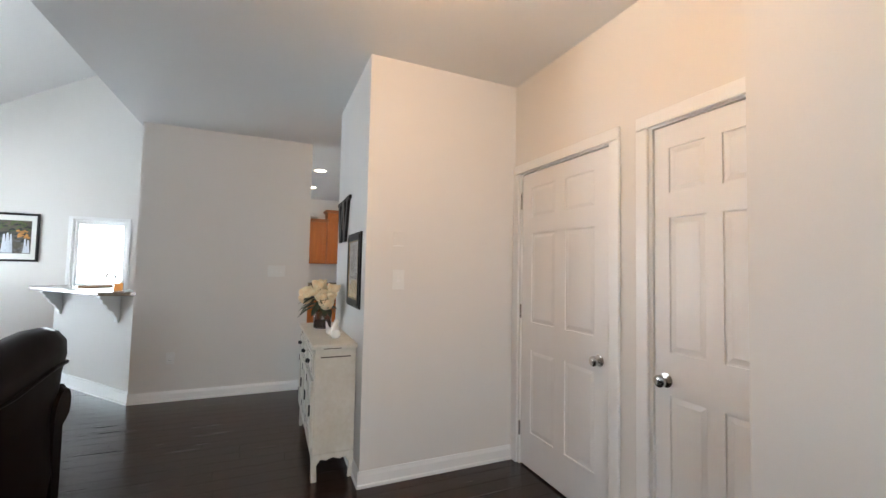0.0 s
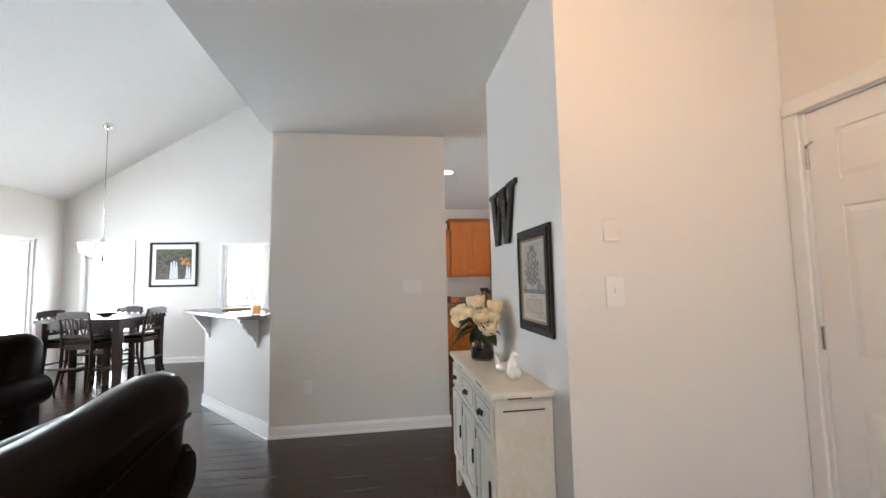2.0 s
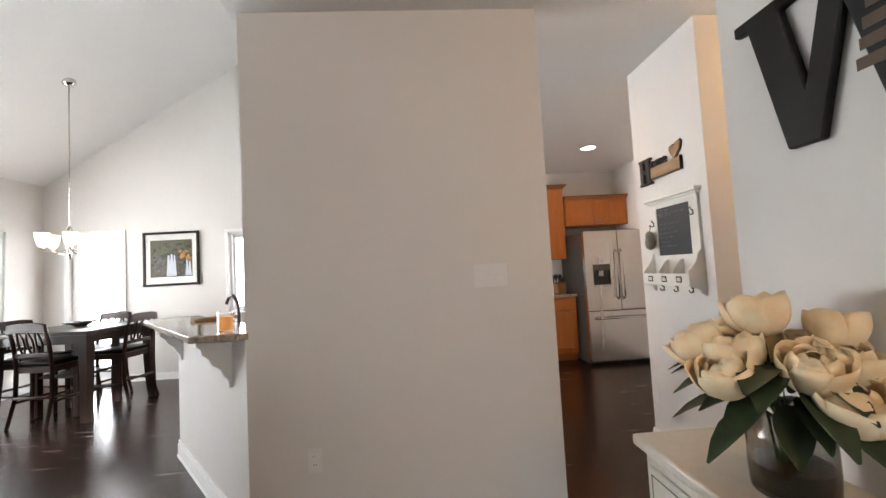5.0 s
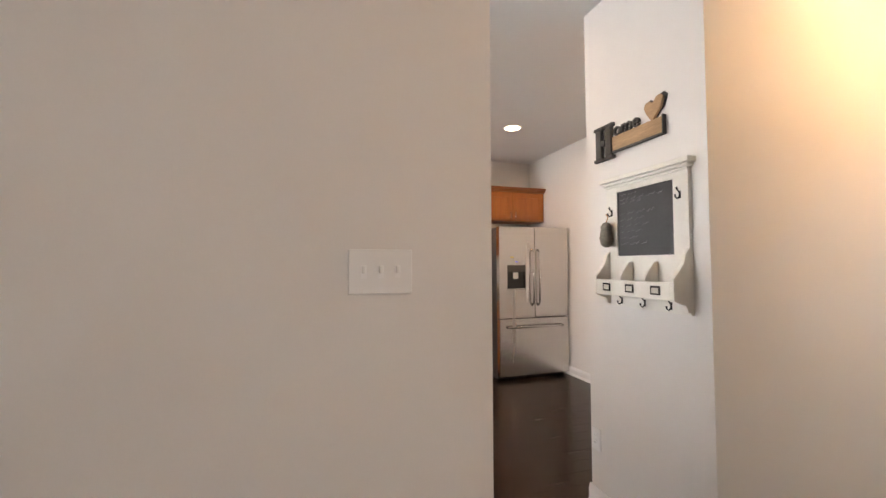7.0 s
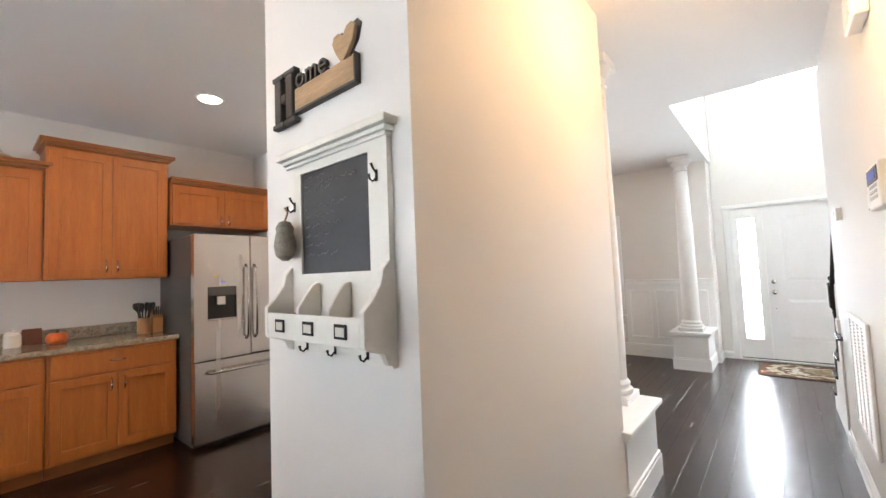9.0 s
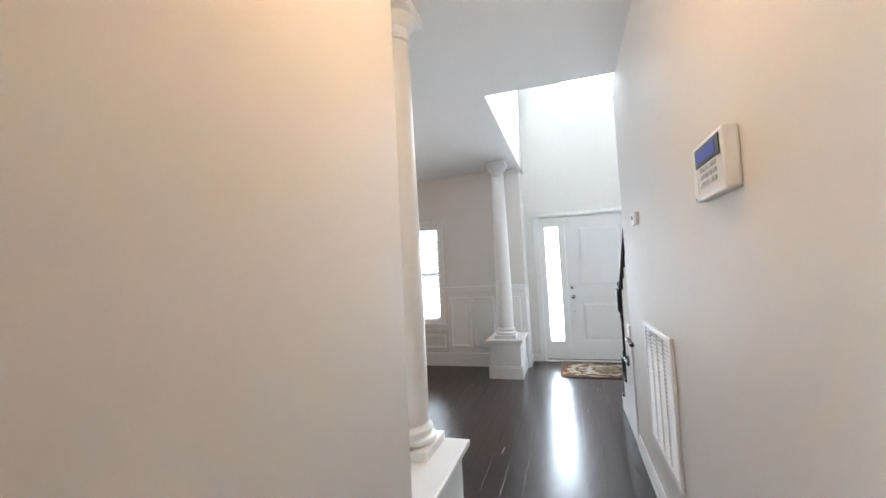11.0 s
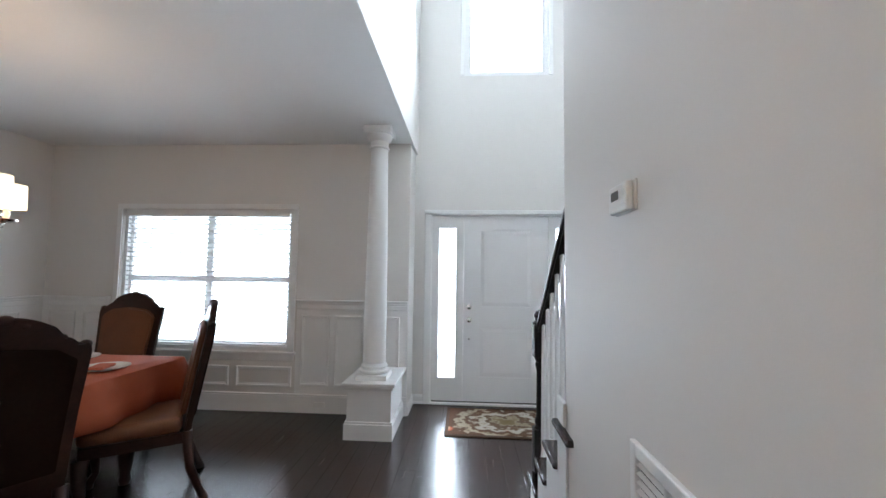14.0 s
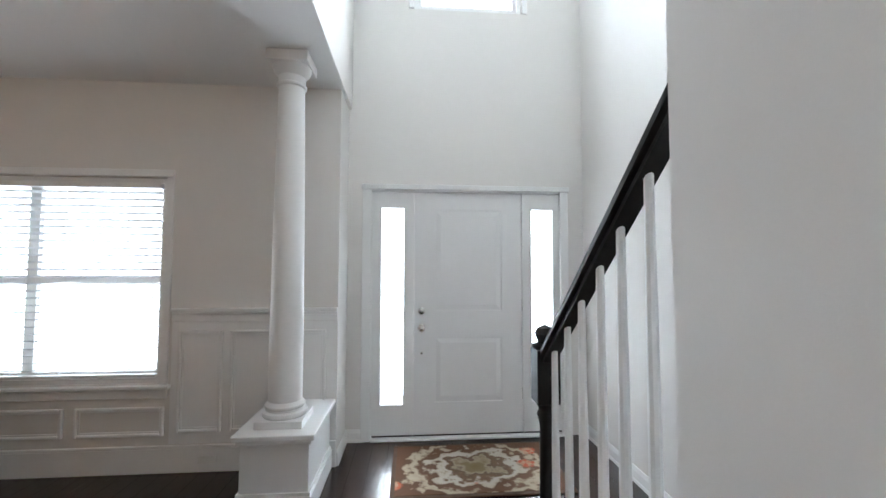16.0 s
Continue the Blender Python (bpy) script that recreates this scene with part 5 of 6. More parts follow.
for k, (x, r) in enumerate(((0.10, 0.013), (0.115, 0.010), (0.29, 0.022), (0.315, 0.016), (0.335, 0.012), (0.27, 0.012))):
    bm.faces.new([bm.verts.new((x + r * math.cos(t * 0.7), -0.0114 - 0.00002 * k, 0.213 + r * 0.8 + r * math.sin(t * 0.7))) for t in range(9)])
part("print_bush", bm, INK2, pic)
box("print_title", pic, INK2, (0.185, -0.0106, 0.176), (0.245, -0.0101, 0.180), 0)
for i in range(9):
    m = rnd.uniform(0, 0.014)
    box("print_text_line", pic, INK2, (0.10 + m, -0.0106, 0.163 - i * 0.0083), (FW - 0.10 - m, -0.0101, 0.1660 - i * 0.0083), 0)
box("print_signature", pic, INK2, (0.175, -0.0106, 0.080), (0.255, -0.0101, 0.0825), 0)
gl = box("glazing", pic, clear_glass("picture_glass"), (0.064, -0.0145, 0.064), (FW - 0.064, -0.0130, FH - 0.064), 0)
gl.visible_shadow = False

wl = thing("letter_w", (0.74, 3.625, 1.555), -90, "large black wooden letter W hung on the wall", "wall letter")
S = [(0.0, 0.345), (0.0, 0.318), (0.040, 0.312), (0.118, 0.0), (0.196, 0.0), (0.262, 0.250), (0.325, 0.0), (0.402, 0.0), (0.500, 0.312), (0.555, 0.322), (0.555, 0.350), (0.385, 0.350), (0.385, 0.322), (0.432, 0.314), (0.378, 0.120), (0.335, 0.322), (0.350, 0.322), (0.350, 0.345), (0.215, 0.345), (0.215, 0.322), (0.226, 0.318), (0.172, 0.120), (0.128, 0.314), (0.190, 0.320), (0.190, 0.345)]
prism("letter", wl, BLACK, [(a * 0.97, b) for a, b in S], -0.022, -0.002, "xz", 0.003)
boxes("worn_lettering", wl, material("worn_brown", (0.09, 0.055, 0.035), 0.6), [((0.268 + 0.008 * i, -0.0238, 0.10 + 0.035 * i), (0.318 + 0.008 * i, -0.0222, 0.122 + 0.035 * i)) for i in range(5)])


def letters(text, size, parent, mat, x, y, z, depth=0.012, name="lettering"):
    cu = bpy.data.curves.new("text", "FONT")
    cu.body, cu.size, cu.extrude, cu.bevel_depth = text, size, depth / 2, 0.0008
    tmp = new("text_tmp", cu)
    me = bpy.data.meshes.new_from_object(tmp.evaluated_get(bpy.context.evaluated_depsgraph_get()))
    bpy.data.objects.remove(tmp)
    me.name = name
    me.materials.clear()
    me.materials.append(mat)
    ob = new(name, me)
    ob.parent = parent
    ob.matrix_basis = pose(x, y, z, 90, 0, 0)
    return ob


CHAR = material("charcoal_metal", (0.045, 0.043, 0.042), 0.5, vary=0.2, scale=15, bump=0.2)
RUSTIC = material("rustic_plank", (0.50, 0.32, 0.17), 0.6, vary=0.2, scale=8, stretch=(0.5, 4, 4), bump=0.15)
hs = thing("home_sign", (1.56, 5.495, 1.882), -90, "rustic home sign with dark letters on a wooden plank", "wall sign")
box("plank", hs, RUSTIC, (0.125, -0.020, 0.008), (0.44, -0.002, 0.082), 0.003, label="natural wood plank")
boxes("plank_edge", hs, CHAR, [((0.125, -0.022, 0.0), (0.446, -0.001, 0.0075)), ((0.4405, -0.022, 0.008), (0.446, -0.001, 0.088))])
bm = bmesh.new()
for lo, hi in (((0.004, 0.0), (0.046, 0.150)), ((0.078, 0.0), (0.120, 0.150)), ((0.0465, 0.062), (0.0775, 0.092)), ((-0.010, 0.1505), (0.060, 0.168)), ((0.064, 0.1505), (0.134, 0.168)), ((-0.010, -0.018), (0.060, -0.0005)), ((0.064, -0.018), (0.134, -0.0005))):
    add_box(bm, (lo[0], -0.026, lo[1] - 0.008), (hi[0], -0.002, hi[1] - 0.008), 0.003, 1)
part("letter", bm, CHAR, hs)
letters("ome", 0.098, hs, CHAR, 0.135, -0.016, 0.080, 0.014)
heart = [(0.0, 0.0), (0.040, 0.045), (0.050, 0.078), (0.038, 0.092), (0.020, 0.088), (0.006, 0.070), (-0.010, 0.082), (-0.028, 0.078), (-0.034, 0.060), (-0.022, 0.034)]
prism("heart", hs, RUSTIC, [(0.380 + a * 1.3, 0.075 + b * 1.2) for a, b in heart], -0.018, -0.004, "xz", 0.002, "wooden heart")
prism("heart_edge", hs, CHAR, [(0.382 + a * 1.52, 0.070 + b * 1.36) for a, b in heart], -0.0035, -0.001, "xz", 0)

org = thing("chalkboard_organizer", (1.56, 5.420, 1.10), -90, "cream wooden wall organizer with chalkboard, mail slots and hooks", "wall organizer")
CRW = material("cream_white_paint", (0.78, 0.76, 0.70), 0.45, vary=0.03, scale=6, bump=0.03)
OW, OH = 0.485, 0.65
bm = panelled_bm(OW, OH - 0.03, 0.018, [(0.075, 0.410, 0.250, 0.572)])
bmesh.ops.translate(bm, verts=bm.verts[:], vec=(0, -0.0185, 0))
part("back_panel", bm, CRW, org)
for o, z0, z1 in ((0.004, 0.60, 0.612), (0.012, 0.612, 0.626), (0.026, 0.626, 0.648)):
    box("cornice", org, CRW, (-o, -0.022 - o, z0), (OW + o, -0.0005, z1 - 0.0005), 0.003)
CHALK = material("chalkboard_slate", (0.018, 0.019, 0.021), 0.55, vary=0.15, scale=6, second=(0.030, 0.031, 0.034), bump=0.02)
cb = box("chalkboard", org, CHALK, (0.0755, -0.013, 0.2505), (0.4095, -0.004, 0.5715), 0, label="dark slate writing surface")
CHALKW = material("chalk_dust", (0.32, 0.33, 0.33), 0.9, vary=0.3, scale=60)
for k, (zz, segs) in enumerate(((0.548, 2), (0.525, 5), (0.508, 3), (0.455, 4), (0.425, 3), (0.395, 4), (0.365, 3), (0.335, 2), (0.305, 3))):
    x = 0.092
    for i in range(segs):
        ln = rnd.uniform(0.025, 0.060)
        bm = bmesh.new()
        pts = [(x + ln * q / 6, -0.0134, zz + 0.0045 * math.sin(q * 2.1 + k) + 0.0015 * q) for q in range(7)]
        tube_bm(bm, pts, 0.0010, 4)
        part("chalk_mark", bm, CHALKW, cb)
        x += ln + 0.012
# slots
box("slot_floor", org, CRW, (0.02, -0.095, 0.072), (OW - 0.02, -0.019, 0.082), 0.002)
box("slot_front", org, CRW, (0.02, -0.105, 0.060), (OW - 0.02, -0.0955, 0.135), 0.003)
sidep = [(-0.0005, 0.005), (-0.030, 0.010), (-0.045, 0.040), (-0.100, 0.058), (-0.106, 0.066), (-0.106, 0.150), (-0.080, 0.175), (-0.050, 0.215), (-0.042, 0.250), (-0.0190, 0.275), (-0.0005, 0.275)]
for x in (0.0, OW - 0.020):
    prism("side_bracket", org, CRW, sidep, x, x + 0.0195, "yz", 0.002)
divp = [(-0.0190, 0.083), (-0.094, 0.083), (-0.094, 0.150), (-0.070, 0.185), (-0.045, 0.215), (-0.030, 0.222), (-0.0190, 0.222)]
for x in (0.165, 0.315):
    prism("divider", org, CRW, divp, x, x + 0.012, "yz", 0.002)
for x in (0.095, 0.245, 0.392):
    lab = box("label_holder", org, BLACK, (x - 0.026, -0.109, 0.080), (x + 0.026, -0.1055, 0.118), 0.002)
    box("label_card", lab, PAPER, (x - 0.018, -0.1098, 0.087), (x + 0.018, -0.1092, 0.110), 0)


def coat_hook(x, z):
    bm = bmesh.new()
    add_box(bm, (x - 0.005, -0.022, z - 0.016), (x + 0.005, -0.0188, z + 0.016), 0.001, 1)
    tube_bm(bm, [(x, -0.022, z - 0.008), (x, -0.034, z - 0.018), (x, -0.044, z - 0.012), (x, -0.047, z + 0.000)], [0.003, 0.0028, 0.0028, 0.004], 8)
    tube_bm(bm, [(x, -0.022, z + 0.008), (x, -0.032, z + 0.018), (x, -0.038, z + 0.030)], [0.0028, 0.0028, 0.004], 8)
    smooth_by_angle(part("coat_hook", bm, BLACK, org))


for x in (0.10, 0.245, 0.39):
    coat_hook(x, 0.030)
coat_hook(0.040, 0.470)
coat_hook(0.446, 0.500)
orn = thing("key_ornament", (1.506, 5.383, 1.40), -90, "grey woven owl key ornament on a cord", "ornament")
GREYW = material("grey_wool", (0.34, 0.31, 0.26), 0.9, vary=0.2, scale=40, fine=200, bump=0.5)
lathe("body", orn, GREYW, [(0.010, -0.005), (0.028, 0.010), (0.034, 0.040), (0.030, 0.070), (0.026, 0.085), (0.028, 0.100), (0.018, 0.118), (0.004, 0.124)], seg=18)
tube("cord", orn, WOOD, [(0, 0, 0.122), (0.004, 0.008, 0.150), (0, 0.0, 0.166)], 0.003, 6)
ml = thing("folded_cloth", (1.51, 5.335, 1.183), -90, "pink patterned folded cloth in a mail slot", "cloth")
prism("cloth", ml, material("pink_cloth", (0.62, 0.28, 0.26), 0.8, vary=0.3, scale=30), [(-0.05, 0), (0.05, 0), (0.055, 0.02), (0.03, 0.045), (0.0, 0.032), (-0.03, 0.05), (-0.055, 0.024)], -0.02, 0.02, "xz", 0.006)


# ---- breakfast corner ----
tb = thing("pub_table", (-4.015, 7.54, 0), -7, "dark espresso counter-height square table", "table")
box("tabletop", tb, ESPRESSO, (-0.57, -0.47, 0.875), (0.57, 0.47, 0.915), 0.006)
boxes("apron", tb, ESPRESSO, [((-0.47, -0.41, 0.78), (0.47, -0.385, 0.874)), ((-0.47, 0.385, 0.78), (0.47, 0.41, 0.874)), ((-0.51, -0.38, 0.78), (-0.485, 0.38, 0.874)), ((0.485, -0.38, 0.78), (0.51, 0.38, 0.874))])
for sx in (-1, 1):
    for sy in (-1, 1):
        bm = bmesh.new()
        rings = []
        for z, r, o in ((0.0, 0.040, 0.03), (0.12, 0.036, 0.012), (0.45, 0.042, 0.0), (0.874, 0.048, 0.0)):
            cx_, cy_ = sx * (0.505 + o), sy * (0.405 + o)
            rings.append([bm.verts.new((cx_ + a * r, cy_ + b * r, z)) for a, b in ((-1, -1), (1, -1), (1, 1), (-1, 1))])
        for a, b in zip(rings, rings[1:]):
            for i in range(4):
                bm.faces.new((a[i], a[(i + 1) % 4], b[(i + 1) % 4], b[i]))
        bm.faces.new(list(reversed(rings[0])))
        bm.faces.new(rings[-1])
        bmesh.ops.recalc_face_normals(bm, faces=bm.faces[:])
        part("leg", bm, ESPRESSO, tb)
box("shelf", tb, ESPRESSO, (-0.25, -0.25, 0.40), (0.25, 0.25, 0.425), 0.004)
for sx in (-1, 1):
    for sy in (-1, 1):
        box("shelf_post", tb, ESPRESSO, (sx * 0.23 - 0.03, sy * 0.23 - 0.03, 0.0), (sx * 0.23 + 0.03, sy * 0.23 + 0.03, 0.874), 0.004)
bowl = thing("table_bowl", (-4.05, 7.62, 0.915), 0, "dark shallow bowl on the table", "bowl")
lathe("bowl", bowl, BLACK, [(0.05, 0), (0.06, 0.012), (0.12, 0.035), (0.17, 0.055), (0.165, 0.058), (0.10, 0.040), (0.04, 0.02)], seg=28)


def pub_chair(at, rz, label):
    """Faces +y."""
    c = thing("pub_chair", at, rz, label, "chair", group="counter chairs round the table")
    box("seat", c, LEATHER, (-0.215, -0.20, 0.615), (0.215, 0.21, 0.665), 0.018, 3)
    boxes("seat_frame", c, ESPRESSO, [((-0.205, -0.20, 0.55), (0.205, -0.175, 0.614)), ((-0.205, 0.175, 0.55), (0.205, 0.20, 0.614)), ((-0.205, -0.174, 0.55), (-0.18, 0.174, 0.614)), ((0.18, -0.174, 0.55), (0.205, 0.174, 0.614))])
    for sx in (-1, 1):
        tube("front_leg", c, ESPRESSO, [(sx * 0.195, 0.19, 0.0), (sx * 0.19, 0.19, 0.55)], [0.022, 0.026], 4)
        tube("back_leg", c, ESPRESSO, [(sx * 0.205, -0.27, 0.0), (sx * 0.195, -0.20, 0.30), (sx * 0.190, -0.195, 0.62), (sx * 0.190, -0.225, 0.85), (sx * 0.192, -0.275, 1.05)], [0.020, 0.025, 0.026, 0.024, 0.020], 4)
        tube("side_stretcher", c, ESPRESSO, [(sx * 0.195, -0.215, 0.25), (sx * 0.192, 0.19, 0.25)], 0.014, 6)
    tube("foot_rail", c, ESPRESSO, [(-0.19, 0.19, 0.20), (0.19, 0.19, 0.20)], 0.016, 6)
    tube("back_stretcher", c, ESPRESSO, [(-0.20, -0.22, 0.30), (0.20, -0.22, 0.30)], 0.014, 6)
    prism("top_rail", c, ESPRESSO, [(-0.215, 0.965), (-0.20, 1.055), (-0.10, 1.070), (0.10, 1.070), (0.20, 1.055), (0.215, 0.965), (0.10, 0.975), (-0.10, 0.975)], -0.285, -0.255, "xz", 0.004)
    box("lower_rail", c, ESPRESSO, (-0.18, -0.222, 0.715), (0.18, -0.200, 0.755), 0.004)
    for x in (-0.095, 0.0, 0.095):
        for q in (-1, 1):
            tube("splat", c, ESPRESSO, [(x + q * 0.012, -0.212, 0.752), (x + q * 0.032, -0.228, 0.83), (x + q * 0.030, -0.245, 0.90), (x + q * 0.010, -0.266, 0.975)], 0.010, 6)
    return c


for at, rz in (((-3.975, 7.19, 0), -7), ((-4.40, 7.45, 0), -97), ((-3.66, 7.70, 0), 84), ((-4.08, 7.89, 0), 173)):
    pub_chair(at, rz, "dark espresso counter chair with oval slat back").scale = (1, 1, 0.965)

px, py = -4.03, 7.45
pz = zw + K * (px - WEST)
pd = thing("pendant_chandelier", (px, py, 0), 0, "chrome chandelier with lit frosted glass shades", "pendant light")
lathe("canopy", pd, CHROME, [(0.065, pz + 0.02), (0.065, pz - 0.03), (0.045, pz - 0.055), (0.012, pz - 0.065)], seg=24)
tube("rod", pd, CHROME, [(0, 0, pz - 0.06), (0, 0, 2.05)], 0.006, 8)
lathe("hub", pd, CHROME, [(0.012, 2.06), (0.030, 2.02), (0.035, 1.97), (0.018, 1.93), (0.030, 1.80), (0.020, 1.72), (0.006, 1.69)], seg=20)
for i in range(5):
    a = i * 2 * math.pi / 5 + 0.4
    ca, sa = math.cos(a), math.sin(a)
    tube("arm", pd, CHROME, [(0.02 * ca, 0.02 * sa, 1.80), (0.10 * ca, 0.10 * sa, 1.75), (0.19 * ca, 0.19 * sa, 1.77), (0.23 * ca, 0.23 * sa, 1.82)], 0.007, 6)
    lathe("shade", pd, FROST, [(0.025, 1.82), (0.045, 1.85), (0.062, 1.93), (0.066, 1.97), (0.062, 1.97), (0.040, 1.855)], (0.23 * ca, 0.23 * sa, 0), 18)

art = thing("framed_waterfall_print", (-4.075, NORTH, 1.325), 0, "black framed waterfall photograph with white mat", "picture")
AW = 0.785
boxes("frame", art, BLACK, [((0, -0.028, 0), (0.035, -0.001, AW)), ((AW - 0.035, -0.028, 0), (AW, -0.001, AW)), ((0.035, -0.028, 0), (AW - 0.035, -0.001, 0.035)), ((0.035, -0.028, AW - 0.035), (AW - 0.035, -0.001, AW))], 0.003)
box("mat_board", art, CERAMIC, (0.035, -0.012, 0.035), (AW - 0.035, -0.001, AW - 0.035), 0)
ph = box("photograph", art, material("photo_rocks", (0.035, 0.030, 0.022), 0.5, vary=0.3, scale=14, second=(0.10, 0.085, 0.05), bump=0), (0.10, -0.0135, 0.13), (AW - 0.10, -0.0122, AW - 0.12), 0)
PHW = material("photo_water", (0.70, 0.74, 0.80), 0.5, vary=0.2, scale=30, stretch=(6, 6, 0.7), bump=0)
PHG = material("photo_foliage", (0.10, 0.14, 0.03), 0.5, vary=0.4, scale=25, bump=0)
PHO = material("photo_autumn", (0.62, 0.27, 0.05), 0.5, vary=0.3, scale=25, bump=0)
def dabs(name, mat, n, x0, x1, z0, z1, r0, r1, y):
    bm = bmesh.new()
    for k in range(n):
        x, z, r = rnd.uniform(x0, x1), rnd.uniform(z0, z1), rnd.uniform(r0, r1)
        turn, flat = rnd.uniform(0, 6.28), rnd.uniform(0.45, 0.9)
        bm.faces.new([bm.verts.new((min(max(x + r * math.cos(q * 0.785) * rnd.uniform(.7, 1.2), 0.103), AW - 0.103), y - 0.000004 * k, min(max(z + flat * r * math.sin(q * 0.785 + turn * 0.1) * rnd.uniform(.7, 1.2), 0.133), AW - 0.123))) for q in range(8)])
    return tagged(part(name, bm, mat, ph), kind="stuff")


PHR = material("photo_stone", (0.16, 0.15, 0.14), 0.5, vary=0.4, scale=30, bump=0)
PHD = material("photo_shade", (0.015, 0.018, 0.012), 0.5, vary=0.4, scale=30, bump=0)
dabs("photo_stones", PHR, 60, 0.12, 0.66, 0.14, 0.42, 0.012, 0.040, -0.0137)
dabs("photo_shade", PHD, 60, 0.12, 0.66, 0.25, 0.64, 0.012, 0.038, -0.0141)
dabs("photo_leaves", PHG, 90, 0.11, 0.66, 0.46, 0.65, 0.008, 0.026, -0.0145)
dabs("photo_autumn_leaves", PHO, 26, 0.52, 0.66, 0.38, 0.50, 0.010, 0.028, -0.0150)
for k, (xa, xb, zt) in enumerate(((0.335, 0.372, 0.44), (0.378, 0.415, 0.46), (0.421, 0.452, 0.44), (0.595, 0.625, 0.37), (0.632, 0.665, 0.35))):
    prism("photo_falls", ph, PHW, [(xa - 0.012, 0.14), (xb + 0.014, 0.14), (xb + 0.004, zt - 0.12), (xb - 0.006, zt), (xa + 0.008, zt), (xa, zt - 0.14)], -0.0160, -0.0155, "xz")

# ---- dining room ----
TX0, TX1, TY0, TY1 = 3.95, 6.15, 6.33, 7.43
tx, ty = (TX0 + TX1) / 2, (TY0 + TY1) / 2
dt = thing("dining_table", (tx, ty, 0), 0, "carved mahogany dining table under a cloth", "dining table")
box("tabletop", dt, CARVED, (-1.08, -0.53, 0.735), (1.08, 0.53, 0.770), 0.006)
for sx in (-0.85, 0.85):
    for sy in (-0.38, 0.38):
        lathe("leg", dt, CARVED, [(0.030, 0.0), (0.038, 0.03), (0.030, 0.06), (0.042, 0.14), (0.055, 0.30), (0.048, 0.45), (0.035, 0.52), (0.045, 0.56), (0.045, 0.734)], (sx, sy, 0), 18)
tc = thing("tablecloth", (tx, ty, 0), 0, "rust orange tablecloth with soft hanging folds", "tablecloth")
bm = bmesh.new()
hx, hy = 1.10, 0.55
loop = []
N = 150
per = 4 * (hx + hy)
for i in range(N):
    s = per * i / N
    if s < 2 * hx:
        p, n = (-hx + s, -hy), (0, -1)
    elif s < 2 * hx + 2 * hy:
        p, n = (hx, -hy + s - 2 * hx), (1, 0)
    elif s < 4 * hx + 2 * hy:
        p, n = (hx - (s - 2 * hx - 2 * hy), hy), (0, 1)
    else:
        p, n = (-hx, hy - (s - 4 * hx - 2 * hy)), (-1, 0)
    cd_ = min(abs(abs(p[0]) - hx), 1) + min(abs(abs(p[1]) - hy), 1)
    corner = max(0, 1 - cd_ / 0.22)
    w_ = math.sin(s * 9.0) * 0.6 + math.sin(s * 21.0 + 1) * 0.4
    loop.append((p, n, corner, w_))
rings = []
for zz, amp, flare in ((0.7755, 0.0, 0.0), (0.770, 0.0, 0.010), (0.70, 0.010, 0.016), (0.61, 0.026, 0.028), (0.52, 0.040, 0.040)):
    ring = []
    for p, n, corner, w_ in loop:
        o = flare + amp * w_ + 0.05 * corner * (0.775 - zz) / 0.3
        diag = Vector((math.copysign(1, p[0]), math.copysign(1, p[1]))) * corner * 0.5
        ring.append(bm.verts.new((p[0] + (n[0] + diag.x) * o, p[1] + (n[1] + diag.y) * o, zz - 0.05 * corner * (0.775 - zz) / 0.3)))
    rings.append(ring)
for a, b in zip(rings, rings[1:]):
    for i in range(N):
        j = (i + 1) % N
        bm.faces.new((a[i], b[i], b[j], a[j]))
bm.faces.new(list(rings[0]))
bmesh.ops.recalc_face_normals(bm, faces=bm.faces[:])
cl = smooth_by_angle(part("cloth", bm, CLOTH, tc), 50)
md = cl.modifiers.new("thickness", "SOLIDIFY")
md.thickness, md.offset = 0.002, 1


